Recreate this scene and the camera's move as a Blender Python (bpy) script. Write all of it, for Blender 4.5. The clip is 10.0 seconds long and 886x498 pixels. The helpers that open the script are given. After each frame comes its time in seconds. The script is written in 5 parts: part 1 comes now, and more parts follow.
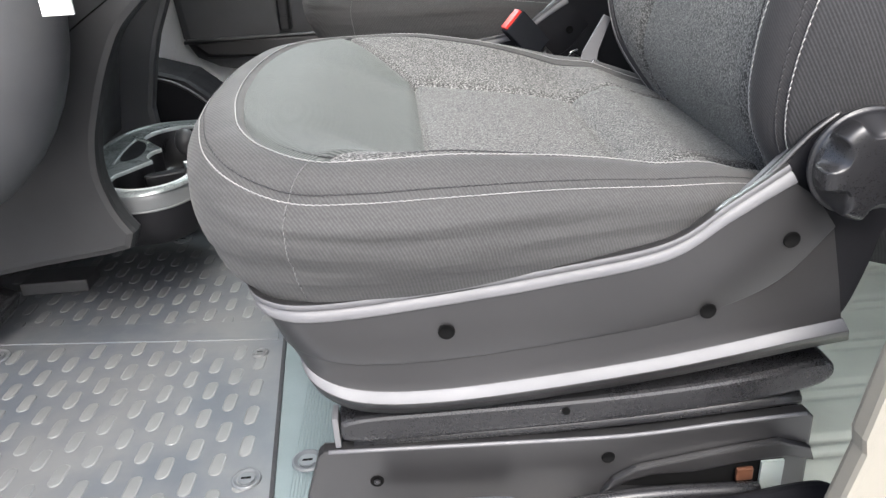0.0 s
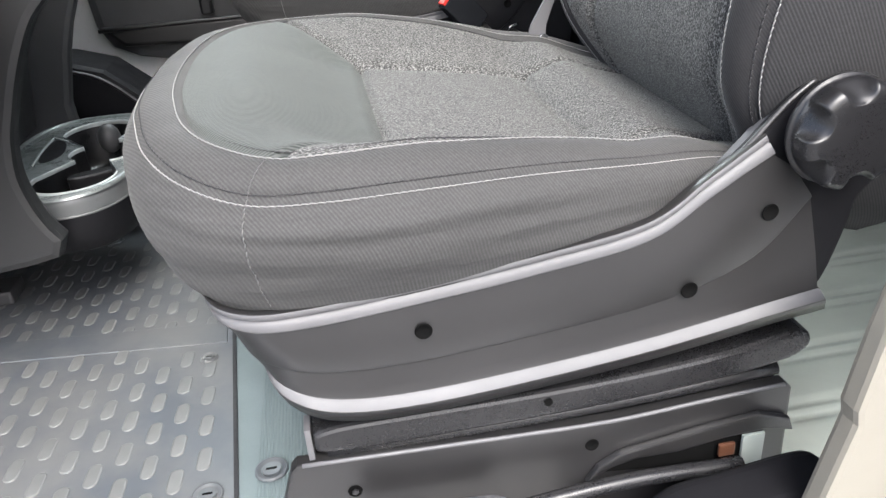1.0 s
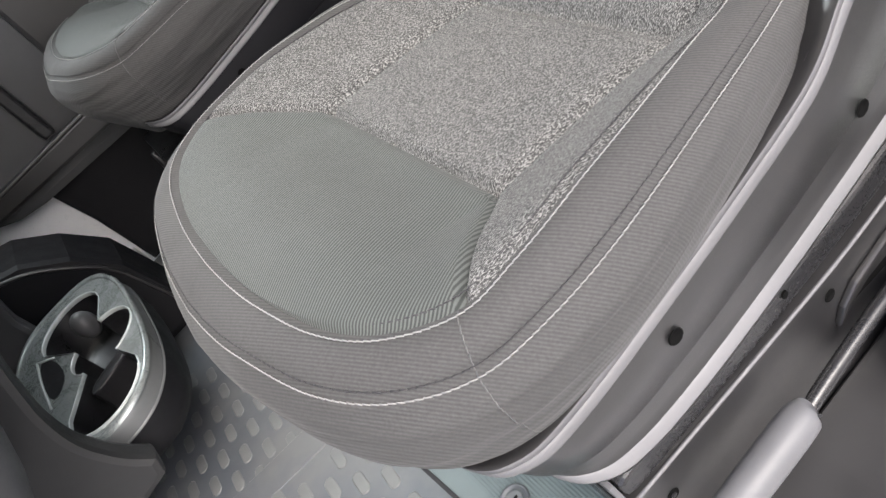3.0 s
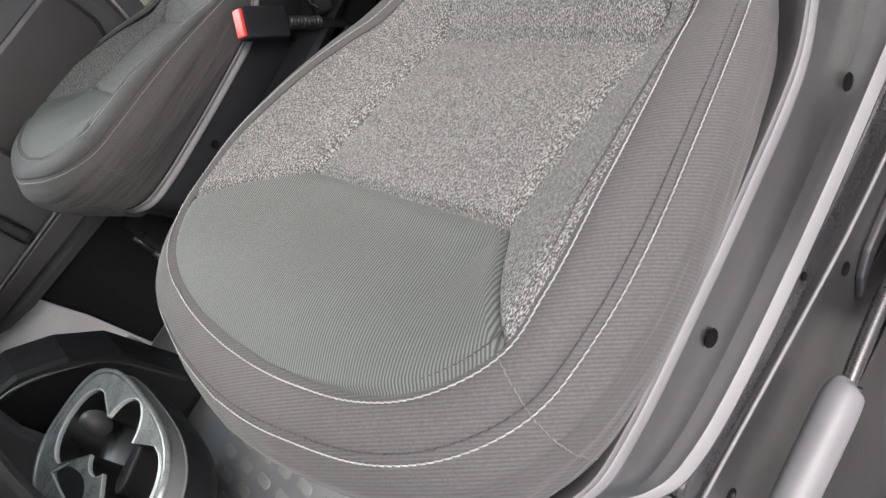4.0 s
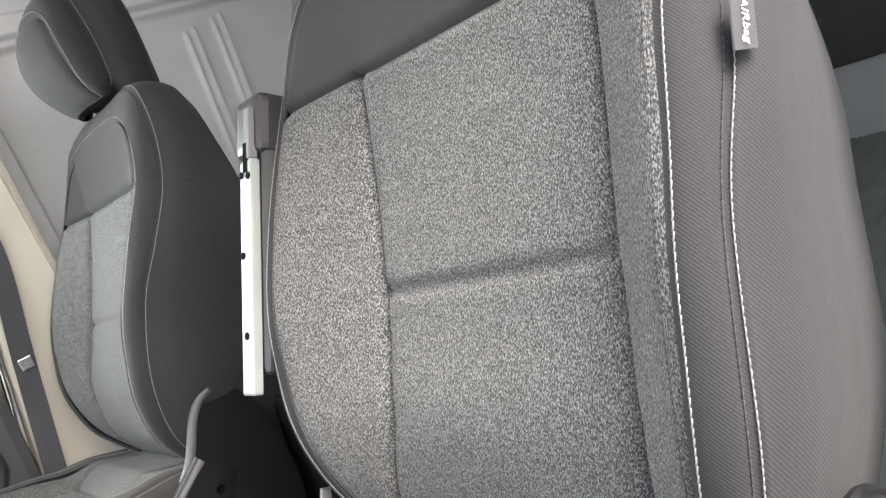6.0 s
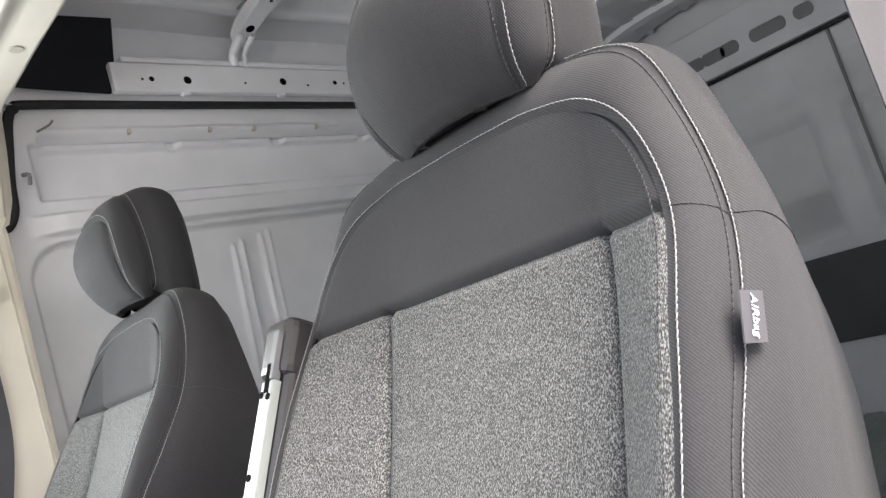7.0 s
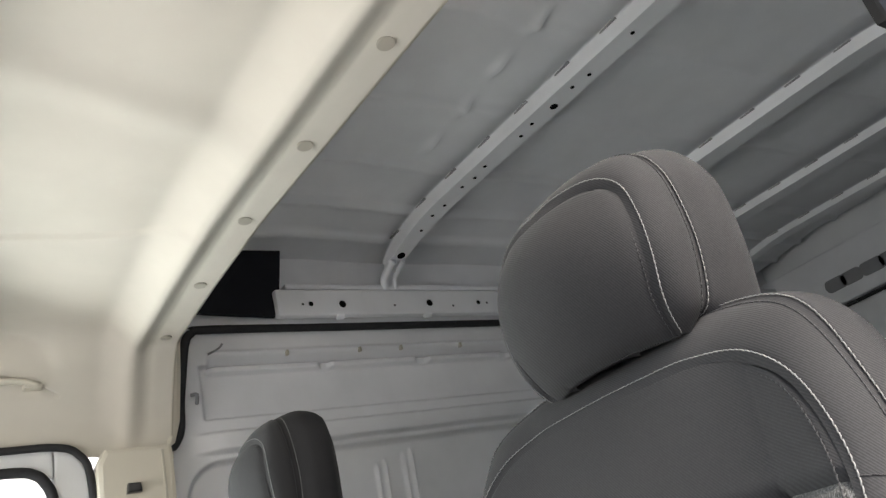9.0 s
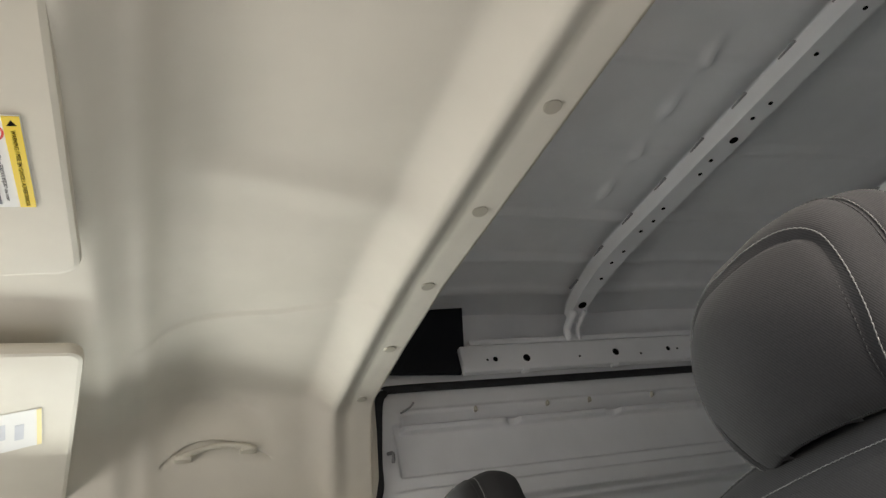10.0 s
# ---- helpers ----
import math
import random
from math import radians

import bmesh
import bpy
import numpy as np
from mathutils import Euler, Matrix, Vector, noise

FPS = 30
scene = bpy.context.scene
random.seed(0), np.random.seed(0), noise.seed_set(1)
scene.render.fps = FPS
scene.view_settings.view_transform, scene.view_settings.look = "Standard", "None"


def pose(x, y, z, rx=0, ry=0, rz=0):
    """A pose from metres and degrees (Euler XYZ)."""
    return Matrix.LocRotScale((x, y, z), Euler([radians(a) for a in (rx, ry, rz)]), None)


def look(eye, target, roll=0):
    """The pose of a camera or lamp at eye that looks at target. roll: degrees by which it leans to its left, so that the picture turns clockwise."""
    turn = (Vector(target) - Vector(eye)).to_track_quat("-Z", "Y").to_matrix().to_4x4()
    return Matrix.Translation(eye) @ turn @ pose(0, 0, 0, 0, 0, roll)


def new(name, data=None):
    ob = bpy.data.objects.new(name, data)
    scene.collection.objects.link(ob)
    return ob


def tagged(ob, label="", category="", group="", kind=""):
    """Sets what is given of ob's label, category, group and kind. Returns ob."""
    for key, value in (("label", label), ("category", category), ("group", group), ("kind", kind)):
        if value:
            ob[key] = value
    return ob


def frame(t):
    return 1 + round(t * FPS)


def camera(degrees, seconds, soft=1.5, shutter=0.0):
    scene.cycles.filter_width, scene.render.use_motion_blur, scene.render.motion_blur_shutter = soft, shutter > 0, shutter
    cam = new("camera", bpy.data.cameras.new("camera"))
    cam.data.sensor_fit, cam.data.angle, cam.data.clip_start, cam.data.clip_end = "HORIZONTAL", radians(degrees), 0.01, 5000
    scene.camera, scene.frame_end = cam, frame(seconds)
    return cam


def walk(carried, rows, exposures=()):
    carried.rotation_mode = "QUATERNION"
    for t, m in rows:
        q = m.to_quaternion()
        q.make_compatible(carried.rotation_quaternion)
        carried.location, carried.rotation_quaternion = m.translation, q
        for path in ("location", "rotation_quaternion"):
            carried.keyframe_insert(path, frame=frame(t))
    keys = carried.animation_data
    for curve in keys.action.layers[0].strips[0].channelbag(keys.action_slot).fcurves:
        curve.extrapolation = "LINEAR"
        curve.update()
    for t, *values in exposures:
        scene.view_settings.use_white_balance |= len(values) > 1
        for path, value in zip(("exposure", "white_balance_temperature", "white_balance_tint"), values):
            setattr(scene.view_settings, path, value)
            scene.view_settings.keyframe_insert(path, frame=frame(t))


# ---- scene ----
cam = camera(61.5, 10.0, soft=1.4)
PATH = [
    (0, (-0.022, -0.58, 0.656), (0.051, 1.226, -0.198), -3.5),
    (0.5, (-0.039, -0.533, 0.646), (0.132, 1.26, -0.224), -2.8),
    (1, (-0.051, -0.534, 0.652), (0.192, 1.227, -0.264), -4.6),
    (1.5, (-0.068, -0.525, 0.656), (0.222, 1.179, -0.349), -10.1),
    (2, (-0.076, -0.416, 0.704), (0.215, 1.199, -0.44), -21.7),
    (2.5, (-0.094, -0.344, 0.739), (0.176, 1.205, -0.497), -32.6),
    (2.7, (-0.115, -0.333, 0.761), (0.137, 1.211, -0.484), -37.2),
    (3.8, (-0.148, -0.303, 0.796), (0.154, 1.24, -0.44), -49.8),
    (4, (-0.142, -0.298, 0.798), (0.191, 1.244, -0.431), -50.4),
    (4.5, (-0.127, -0.271, 0.785), (0.428, 1.278, -0.353), -45.3),
    (5, (-0.086, -0.244, 0.788), (0.769, 1.294, -0.163), -36.8),
    (5.5, (-0.071, -0.227, 0.792), (1.052, 1.29, 0.131), -28.4),
    (6, (-0.054, -0.22, 0.814), (1.226, 1.278, 0.472), -23.8),
    (6.2, (-0.049, -0.229, 0.83), (1.28, 1.251, 0.624), -22.0),
    (7.3, (-0.064, -0.242, 0.837), (1.338, 1.144, 1.176), -16.8),
    (7.5, (-0.065, -0.244, 0.84), (1.335, 1.129, 1.237), -16.6),
    (8, (-0.065, -0.242, 0.843), (1.311, 1.117, 1.353), -16.3),
    (8.5, (-0.069, -0.242, 0.846), (1.238, 1.128, 1.491), -16.2),
    (9, (-0.075, -0.254, 0.873), (1.072, 1.157, 1.707), -16.1),
    (9.5, (-0.075, -0.264, 0.886), (0.881, 1.203, 1.853), -15.5),
    (10, (-0.079, -0.268, 0.896), (0.649, 1.276, 1.938), -13.7),
]
walk(cam, [(t, look(eye, target, roll)) for t, eye, target, roll in PATH],
     exposures=[(0.0, 1.6, 6000, 10), (1.2, 1.53, 6000, 10), (2.5, 1.38, 6130, 12), (4.0, 1.42, 6180, 12), (4.5, 1.45, 6130, 12), (5.0, 1.4, 6130, 12), (5.5, 1.82, 6330, 12), (6.0, 2.0, 6330, 11), (7.5, 2.04, 6240, 12), (8.5, 1.72, 6300, 10), (9.0, 1.38, 6380, 9), (9.5, 1.06, 6520, 8), (10.0, 0.8, 6660, 9)])

# ---- world, sun and large lights ----
world = bpy.data.worlds.new("overcast_sky")
scene.world = world
world.use_nodes = True
wn = world.node_tree.nodes
sky = wn.new("ShaderNodeTexSky")
sky.sky_type = "NISHITA"
sky.sun_disc = False
sky.sun_elevation = radians(48)
sky.sun_rotation = radians(175)
sky.air_density, sky.dust_density, sky.ozone_density = 1.0, 5.0, 1.0
wn["Background"].inputs["Strength"].default_value = 0.15
world.node_tree.links.new(sky.outputs[0], wn["Background"].inputs["Color"])
sun = new("sun", bpy.data.lights.new("sun", "SUN"))
sun.data.energy, sun.data.angle, sun.data.color = 2.2, radians(32), (1.0, 0.95, 0.87)
sun.matrix_world = look((0.35, -4.22, 4.78), (0, 0, 0))

# daylight through the windscreen
screen = new("windscreen_daylight", bpy.data.lights.new("windscreen_daylight", "AREA"))
screen.data.shape, screen.data.size, screen.data.size_y, screen.data.energy, screen.data.color = "RECTANGLE", 1.5, 0.26, 4.3, (1.0, 0.97, 0.92)
screen.matrix_world = look((-0.98, 0.78, 1.08), (0.1, 0.85, 1.58))

# daylight through the passenger window
side_light = new("window_daylight", bpy.data.lights.new("window_daylight", "AREA"))
side_light.data.shape, side_light.data.size, side_light.data.size_y, side_light.data.energy, side_light.data.color = "RECTANGLE", 0.62, 0.38, 5.4, (0.95, 1.0, 0.96)
side_light.matrix_world = look((-0.18, 1.6, 1.15), (0.05, 0.9, 0.72))


# ---- materials ----
class Mat:
    """A node material with a principled shader and a few short ways to wire it."""

    def __init__(self, name, rough=0.6, metal=0.0, spec=0.5):
        self.m = bpy.data.materials.new(name)
        self.m.use_nodes = True
        self.n, self.l = self.m.node_tree.nodes, self.m.node_tree.links
        self.b = self.n["Principled BSDF"]
        self.b.inputs["Roughness"].default_value = rough
        self.b.inputs["Metallic"].default_value = metal
        self.b.inputs["Specular IOR Level"].default_value = spec
        self.co = self.n.new("ShaderNodeTexCoord").outputs["Object"]

    def mapped(self, scale=(1, 1, 1), rot=(0, 0, 0)):
        k = self.n.new("ShaderNodeMapping")
        k.inputs["Scale"].default_value = scale
        k.inputs["Rotation"].default_value = [radians(a) for a in rot]
        self.l.new(self.co, k.inputs["Vector"])
        return k.outputs[0]

    def across(self, d):
        """The place along one direction, as the x of a vector."""
        k, c = self.n.new("ShaderNodeVectorMath"), self.n.new("ShaderNodeCombineXYZ")
        k.operation = "DOT_PRODUCT"
        k.inputs[1].default_value = Vector(d).normalized()
        self.l.new(self.co, k.inputs[0])
        self.l.new(k.outputs["Value"], c.inputs["X"])
        return c.outputs[0]

    def noise(self, scale, detail=3.0, rough=0.55, co=None):
        k = self.n.new("ShaderNodeTexNoise")
        k.inputs["Scale"].default_value, k.inputs["Detail"].default_value = scale, detail
        k.inputs["Roughness"].default_value = rough
        self.l.new(co or self.co, k.inputs["Vector"])
        return k.outputs["Fac"]

    def wave(self, scale, co=None, distortion=0.0, direction="X"):
        k = self.n.new("ShaderNodeTexWave")
        k.bands_direction = direction
        k.inputs["Scale"].default_value, k.inputs["Distortion"].default_value = scale, distortion
        self.l.new(co or self.co, k.inputs["Vector"])
        return k.outputs["Fac"]

    def ramp(self, fac, *stops):
        k = self.n.new("ShaderNodeValToRGB")
        e = k.color_ramp.elements
        while len(e) < len(stops):
            e.new(0.5)
        for s, (at, c) in zip(e, stops):
            s.position, s.color = at, (*(c if isinstance(c, tuple) else (c, c, c)), 1)
        self.l.new(fac, k.inputs[0])
        return k.outputs[0]

    def mix(self, fac, a, b, how="MIX"):
        k = self.n.new("ShaderNodeMix")
        k.data_type, k.blend_type = "RGBA", how
        for sock, v in ((k.inputs[0], fac), (k.inputs[6], a), (k.inputs[7], b)):
            if isinstance(v, (int, float)):
                sock.default_value = v
            elif isinstance(v, tuple):
                sock.default_value = (*v, 1)
            else:
                self.l.new(v, sock)
        return k.outputs[2]

    def colour(self, v):
        if isinstance(v, tuple):
            self.b.inputs["Base Color"].default_value = (*v, 1)
        else:
            self.l.new(v, self.b.inputs["Base Color"])
        return self

    def roughness(self, v):
        self.l.new(v, self.b.inputs["Roughness"])
        return self

    def bump(self, fac, strength=0.3, distance=0.001):
        k = self.n.new("ShaderNodeBump")
        k.inputs["Strength"].default_value, k.inputs["Distance"].default_value = strength, distance
        self.l.new(fac, k.inputs["Height"])
        if self.b.inputs["Normal"].links:
            self.l.new(self.b.inputs["Normal"].links[0].from_socket, k.inputs["Normal"])
        self.l.new(k.outputs[0], self.b.inputs["Normal"])
        return self


def plain(name, c, rough=0.5, metal=0.0, grain=120.0, vary=0.12, strength=0.15, spec=0.5):
    k = Mat(name, rough, metal, spec)
    big, small = k.noise(6.0, 4), k.noise(grain, 3)
    lo, hi = tuple(v * (1 - vary) for v in c), tuple(v * (1 + vary) for v in c)
    k.colour(k.mix(k.ramp(big, (0.3, 0.0), (0.7, 1.0)), lo, hi))
    mid = k.noise(17.0, 5, 0.65)
    wear = k.mix(0.5, small, mid)
    k.roughness(k.ramp(wear, (0.36, max(rough - 0.1, 0.02)), (0.64, min(rough + 0.1, 1))))
    k.bump(small, strength, 0.0004)
    return k.m


def fabric_material():
    """Mottled light and dark grey bouclé: short pale strokes on a dark ground."""
    k = Mat("boucle_fabric", 0.9, spec=0.2)
    co = k.mapped((0.55, 1.35, 0.55), (28, 0, 20))
    a, b, d = k.noise(820.0, 1.5, 0.5, co), k.noise(9.0, 4), k.noise(60.0, 3)
    c = k.ramp(a, (0.38, (0.03, 0.0302, 0.0295)), (0.51, (0.081, 0.081, 0.079)), (0.65, (0.2, 0.2, 0.194)))
    c = k.mix(0.25, c, k.ramp(d, (0.35, 0.8), (0.65, 1.0)), "MULTIPLY")
    k.colour(k.mix(0.25, c, k.ramp(b, (0.3, 0.75), (0.7, 1.0)), "MULTIPLY"))
    k.b.inputs["Sheen Weight"].default_value = 0.05
    k.bump(a, 0.45, 0.0012)
    return k.m


def twill_material(name, dark, light, d, scale=130.0, streak=0.35, wrinkle=False):
    """Diagonal twill weave, with soft wear."""
    k = Mat(name, 0.82, spec=0.25)
    w = k.wave(scale, k.across(d), 0.0)
    g, big = k.noise(420.0, 2), k.noise(7.0, 4)
    c = k.mix(k.ramp(w, (0.2, 0.0), (0.8, 1.0)), dark, light)
    c = k.mix(streak, c, k.ramp(g, (0.3, 0.6), (0.7, 1.0)), "MULTIPLY")
    k.colour(k.mix(0.35, c, k.ramp(big, (0.3, 0.7), (0.7, 1.0)), "MULTIPLY"))
    k.b.inputs["Sheen Weight"].default_value = 0.06
    k.bump(w, 0.22, 0.0007)
    k.bump(g, 0.2, 0.0005)
    k.bump(k.noise(14.0, 3), 0.25, 0.006)
    if wrinkle:
        k.bump(k.noise(1.0, 2, 0.5, k.mapped((5, 5, 34))), 0.9, 0.009)
    return k.m


FABRIC = fabric_material()
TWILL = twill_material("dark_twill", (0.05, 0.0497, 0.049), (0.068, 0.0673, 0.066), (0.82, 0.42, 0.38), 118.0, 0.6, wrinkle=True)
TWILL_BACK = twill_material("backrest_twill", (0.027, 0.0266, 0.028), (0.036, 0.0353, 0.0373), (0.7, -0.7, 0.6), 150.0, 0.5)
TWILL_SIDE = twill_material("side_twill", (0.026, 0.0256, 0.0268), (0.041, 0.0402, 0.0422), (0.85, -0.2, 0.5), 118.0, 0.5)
RIBBED = twill_material("ribbed_knit", (0.035, 0.0392, 0.0367), (0.093, 0.1, 0.0945), (-0.47, 0.88, 0.0), 110.0, 0.2)
THREAD_MID = plain("grey_thread", (0.1, 0.1, 0.0985), 0.85, grain=800)
THREAD = plain("light_thread", (0.235, 0.233, 0.228), 0.8, grain=800)
THREAD_DARK = plain("dark_thread", (0.035, 0.034, 0.036), 0.85, grain=800)
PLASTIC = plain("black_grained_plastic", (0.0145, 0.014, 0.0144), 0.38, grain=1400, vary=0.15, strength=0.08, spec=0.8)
# Darker, duller black; also the shaded copy of PLASTIC on seat parts.
PLASTIC_DEEP = plain("deep_and_shaded_black", (0.009, 0.009, 0.0105), 0.55, grain=900, strength=0.2, spec=0.18)
PLASTIC_SOFT = plain("dark_dash_plastic", (0.062, 0.063, 0.066), 0.5, grain=700, strength=0.3)
PLASTIC_KNEE = plain("grey_black_panel", (0.016, 0.0163, 0.0171), 0.5, grain=700, strength=0.3)
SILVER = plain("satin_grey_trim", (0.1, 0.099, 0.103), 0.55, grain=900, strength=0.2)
BLACK_STEEL = plain("black_painted_steel", (0.014, 0.0138, 0.0148), 0.3, grain=600, strength=0.06)
BLACK_GLOSS = plain("black_gloss", (0.0105, 0.0104, 0.0115), 0.34, grain=900, strength=0.06)
VOID = plain("dark_cavity", (0.004, 0.004, 0.004), 0.95, spec=0.05)
def mat_material():
    """Grey rubber with dried dirt in soft patches."""
    k = Mat("grey_rubber_mat", 0.38)
    a, b, c = k.noise(5.0, 5, 0.6), k.noise(38.0, 4), k.noise(700.0, 2)
    col = k.mix(k.ramp(a, (0.38, 0.0), (0.62, 1.0)), (0.074, 0.083, 0.094), (0.116, 0.119, 0.12))
    k.colour(k.mix(0.3, col, k.ramp(b, (0.3, 0.7), (0.7, 1.0)), "MULTIPLY"))
    k.roughness(k.ramp(b, (0.3, 0.3), (0.7, 0.5)))
    k.bump(c, 0.2, 0.0004)
    return k.m


MAT_RUBBER = mat_material()
STUD = plain("worn_stud", (0.122, 0.126, 0.125), 0.42, grain=300, vary=0.2)
CHROME = plain("chrome", (0.7, 0.7, 0.72), 0.15, 1.0)
BODY = plain("white_primer_steel", (0.73, 0.735, 0.755), 0.4, grain=40, vary=0.05, strength=0.05)
CREAM = plain("cream_headliner", (0.62, 0.586, 0.512), 0.85, grain=600, vary=0.04, strength=0.3)
CREAM_PLASTIC = plain("cream_pillar_plastic", (0.62, 0.58, 0.49), 0.55, grain=800, vary=0.04)
# Cream plastic darkened to hold down the direct sun on the driver's pillar.
PILLAR_TRIM = plain("darkened_cream_plastic", (0.22, 0.206, 0.172), 0.5, grain=800, vary=0.04)
PALE_METAL = plain("pale_painted_metal", (0.2, 0.215, 0.205), 0.45, vary=0.05)
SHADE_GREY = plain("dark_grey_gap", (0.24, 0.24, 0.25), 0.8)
WEBBING_PALE = plain("pale_grey_webbing", (0.05, 0.048, 0.05), 0.75, grain=900)
RED = plain("red_button", (0.65, 0.04, 0.03), 0.4)
BELT = plain("grey_webbing", (0.05, 0.05, 0.055), 0.8, grain=900)
WHITE = plain("white_paint", (0.75, 0.76, 0.77), 0.35, vary=0.04)
SEAL = plain("black_rubber_seal", (0.015, 0.015, 0.017), 0.7)
SILL = plain("teal_grey_plastic", (0.11, 0.14, 0.145), 0.5, grain=400)
FLOOR_PAINT = plain("green_grey_floor_paint", (0.3, 0.33, 0.3), 0.5, grain=30)
FELT = plain("black_felt", (0.017, 0.018, 0.021), 0.95, grain=500, spec=0.08)
CAP = plain("beige_grey_cap", (0.45, 0.42, 0.35), 0.6)
PAPER = plain("white_paper", (0.8, 0.8, 0.78), 0.7, vary=0.04)
YELLOW = plain("warning_yellow", (0.85, 0.62, 0.04), 0.5, vary=0.04)
PALE_YELLOW = plain("faded_yellow", (0.8, 0.7, 0.35), 0.6)
GREY_INK = plain("grey_ink", (0.2, 0.2, 0.22), 0.8)
PALE_INK = plain("pale_ink", (0.62, 0.64, 0.68), 0.8)
TRAY = plain("satin_tray_grey", (0.2, 0.22, 0.22), 0.3, 0.4, grain=600, strength=0.15)
TRAY_RIM = plain("satin_tray_rim", (0.42, 0.45, 0.45), 0.3, grain=600, strength=0.1)
TRAY_BAND = plain("satin_tray_band", (0.1, 0.105, 0.107), 0.35, grain=600)
TAG = plain("grey_tag_cloth", (0.055, 0.052, 0.057), 0.85, grain=900)
GRIP = plain("satin_grey_grip", (0.1, 0.1, 0.105), 0.5, grain=600)
ORANGE = plain("orange_plastic", (0.075, 0.03, 0.015), 0.5)
GLASS = Mat("window_glass", 0.02).colour((0.95, 0.97, 0.96)).m
GLASS.node_tree.nodes["Principled BSDF"].inputs["Transmission Weight"].default_value = 1.0
ASPHALT = plain("worn_asphalt", (0.27, 0.265, 0.255), 0.9, grain=80)


# ---- building helpers ----
def mesh_of(name, verts, faces, mat, smooth=True):
    me = bpy.data.meshes.new(name)
    me.from_pydata([tuple(map(float, v)) for v in verts], [], faces)
    me.materials.append(mat)
    if smooth:
        me.polygons.foreach_set("use_smooth", [True] * len(me.polygons))
    me.update()
    return me


def solid(name, verts, faces, mat, parent=None, label="", smooth=True):
    ob = new(name, mesh_of(name, verts, faces, mat, smooth))
    if parent:
        ob.parent = parent
    return tagged(ob, label)


def part(name, bm, mat, parent=None, label="", smooth=False):
    me = bpy.data.meshes.new(name)
    bm.to_mesh(me)
    bm.free()
    me.materials.append(mat)
    if smooth:
        me.polygons.foreach_set("use_smooth", [True] * len(me.polygons))
    ob = new(name, me)
    if parent:
        ob.parent = parent
    return tagged(ob, label)


def empty(name, label, category, group="", kind="", at=(0, 0, 0)):
    ob = new(name)
    ob.location = at
    return tagged(ob, label, category, group, kind)


def grid_faces(rows, cols, flip=False, closed=False):
    out = []
    for i in range(rows - 1):
        for j in range(cols if closed else cols - 1):
            k = (j + 1) % cols
            f = (i * cols + j, i * cols + k, (i + 1) * cols + k, (i + 1) * cols + j)
            out.append(f[::-1] if flip else f)
    return out


def spline(pts, m):
    """Catmull-Rom through the points, m steps a segment."""
    p = np.array(pts, float)
    p = np.vstack([2 * p[0] - p[1], p, 2 * p[-1] - p[-2]])
    out = []
    for i in range(1, len(p) - 2):
        a, b, c, d = p[i - 1], p[i], p[i + 1], p[i + 2]
        for s in range(m):
            t = s / m
            out.append(0.5 * (2 * b + (c - a) * t + (2 * a - 5 * b + 4 * c - d) * t * t + (3 * b - a - 3 * c + d) * t**3))
    out.append(p[-2])
    return np.array(out)


def rounded(pts, times=3):
    """A closed outline with its corners cut smooth."""
    p = np.array(pts, float)
    for _ in range(times):
        n = np.roll(p, -1, axis=0)
        p = np.stack([p * 0.75 + n * 0.25, p * 0.25 + n * 0.75], 1).reshape(-1, 2)
    return [tuple(v) for v in p]


def box(name, lo, hi, mat, parent=None, label="", bevel=0.004, rot=None, seg=2):
    bm = bmesh.new()
    bmesh.ops.create_cube(bm, size=1)
    size = [b - a for a, b in zip(lo, hi)]
    mid = [(a + b) / 2 for a, b in zip(lo, hi)]
    bmesh.ops.scale(bm, vec=size, verts=bm.verts)
    if bevel:
        bmesh.ops.bevel(bm, geom=bm.edges[:], offset=min(bevel, min(size) * 0.45), segments=seg, affect="EDGES", profile=0.6)
    m = Matrix.Translation(mid) @ (Euler([radians(a) for a in rot]).to_matrix().to_4x4() if rot else Matrix())
    bmesh.ops.transform(bm, matrix=m, verts=bm.verts)
    return part(name, bm, mat, parent, label, False)


def prism(name, outline, lo, hi, axis, mat, parent=None, label="", bevel=0.003, seg=2):
    """A plate: a 2D outline pushed along an axis. axis y: outline is (x, z); z: (x, y); x: (y, z)."""
    bm = bmesh.new()
    put = {"y": lambda a, b, c: (a, c, b), "z": lambda a, b, c: (a, b, c), "x": lambda a, b, c: (c, a, b)}[axis]
    ring = [[bm.verts.new(put(a, b, c)) for a, b in outline] for c in (lo, hi)]
    caps = [bm.faces.new(ring[0]), bm.faces.new(ring[1][::-1])]
    n = len(outline)
    for i in range(n):
        bm.faces.new((ring[0][i], ring[1][i], ring[1][(i + 1) % n], ring[0][(i + 1) % n]))
    bmesh.ops.recalc_face_normals(bm, faces=bm.faces[:])
    if bevel:
        edges = [e for f in caps for e in f.edges]
        bmesh.ops.bevel(bm, geom=edges, offset=bevel, segments=seg, affect="EDGES", profile=0.6)
    return part(name, bm, mat, parent, label)


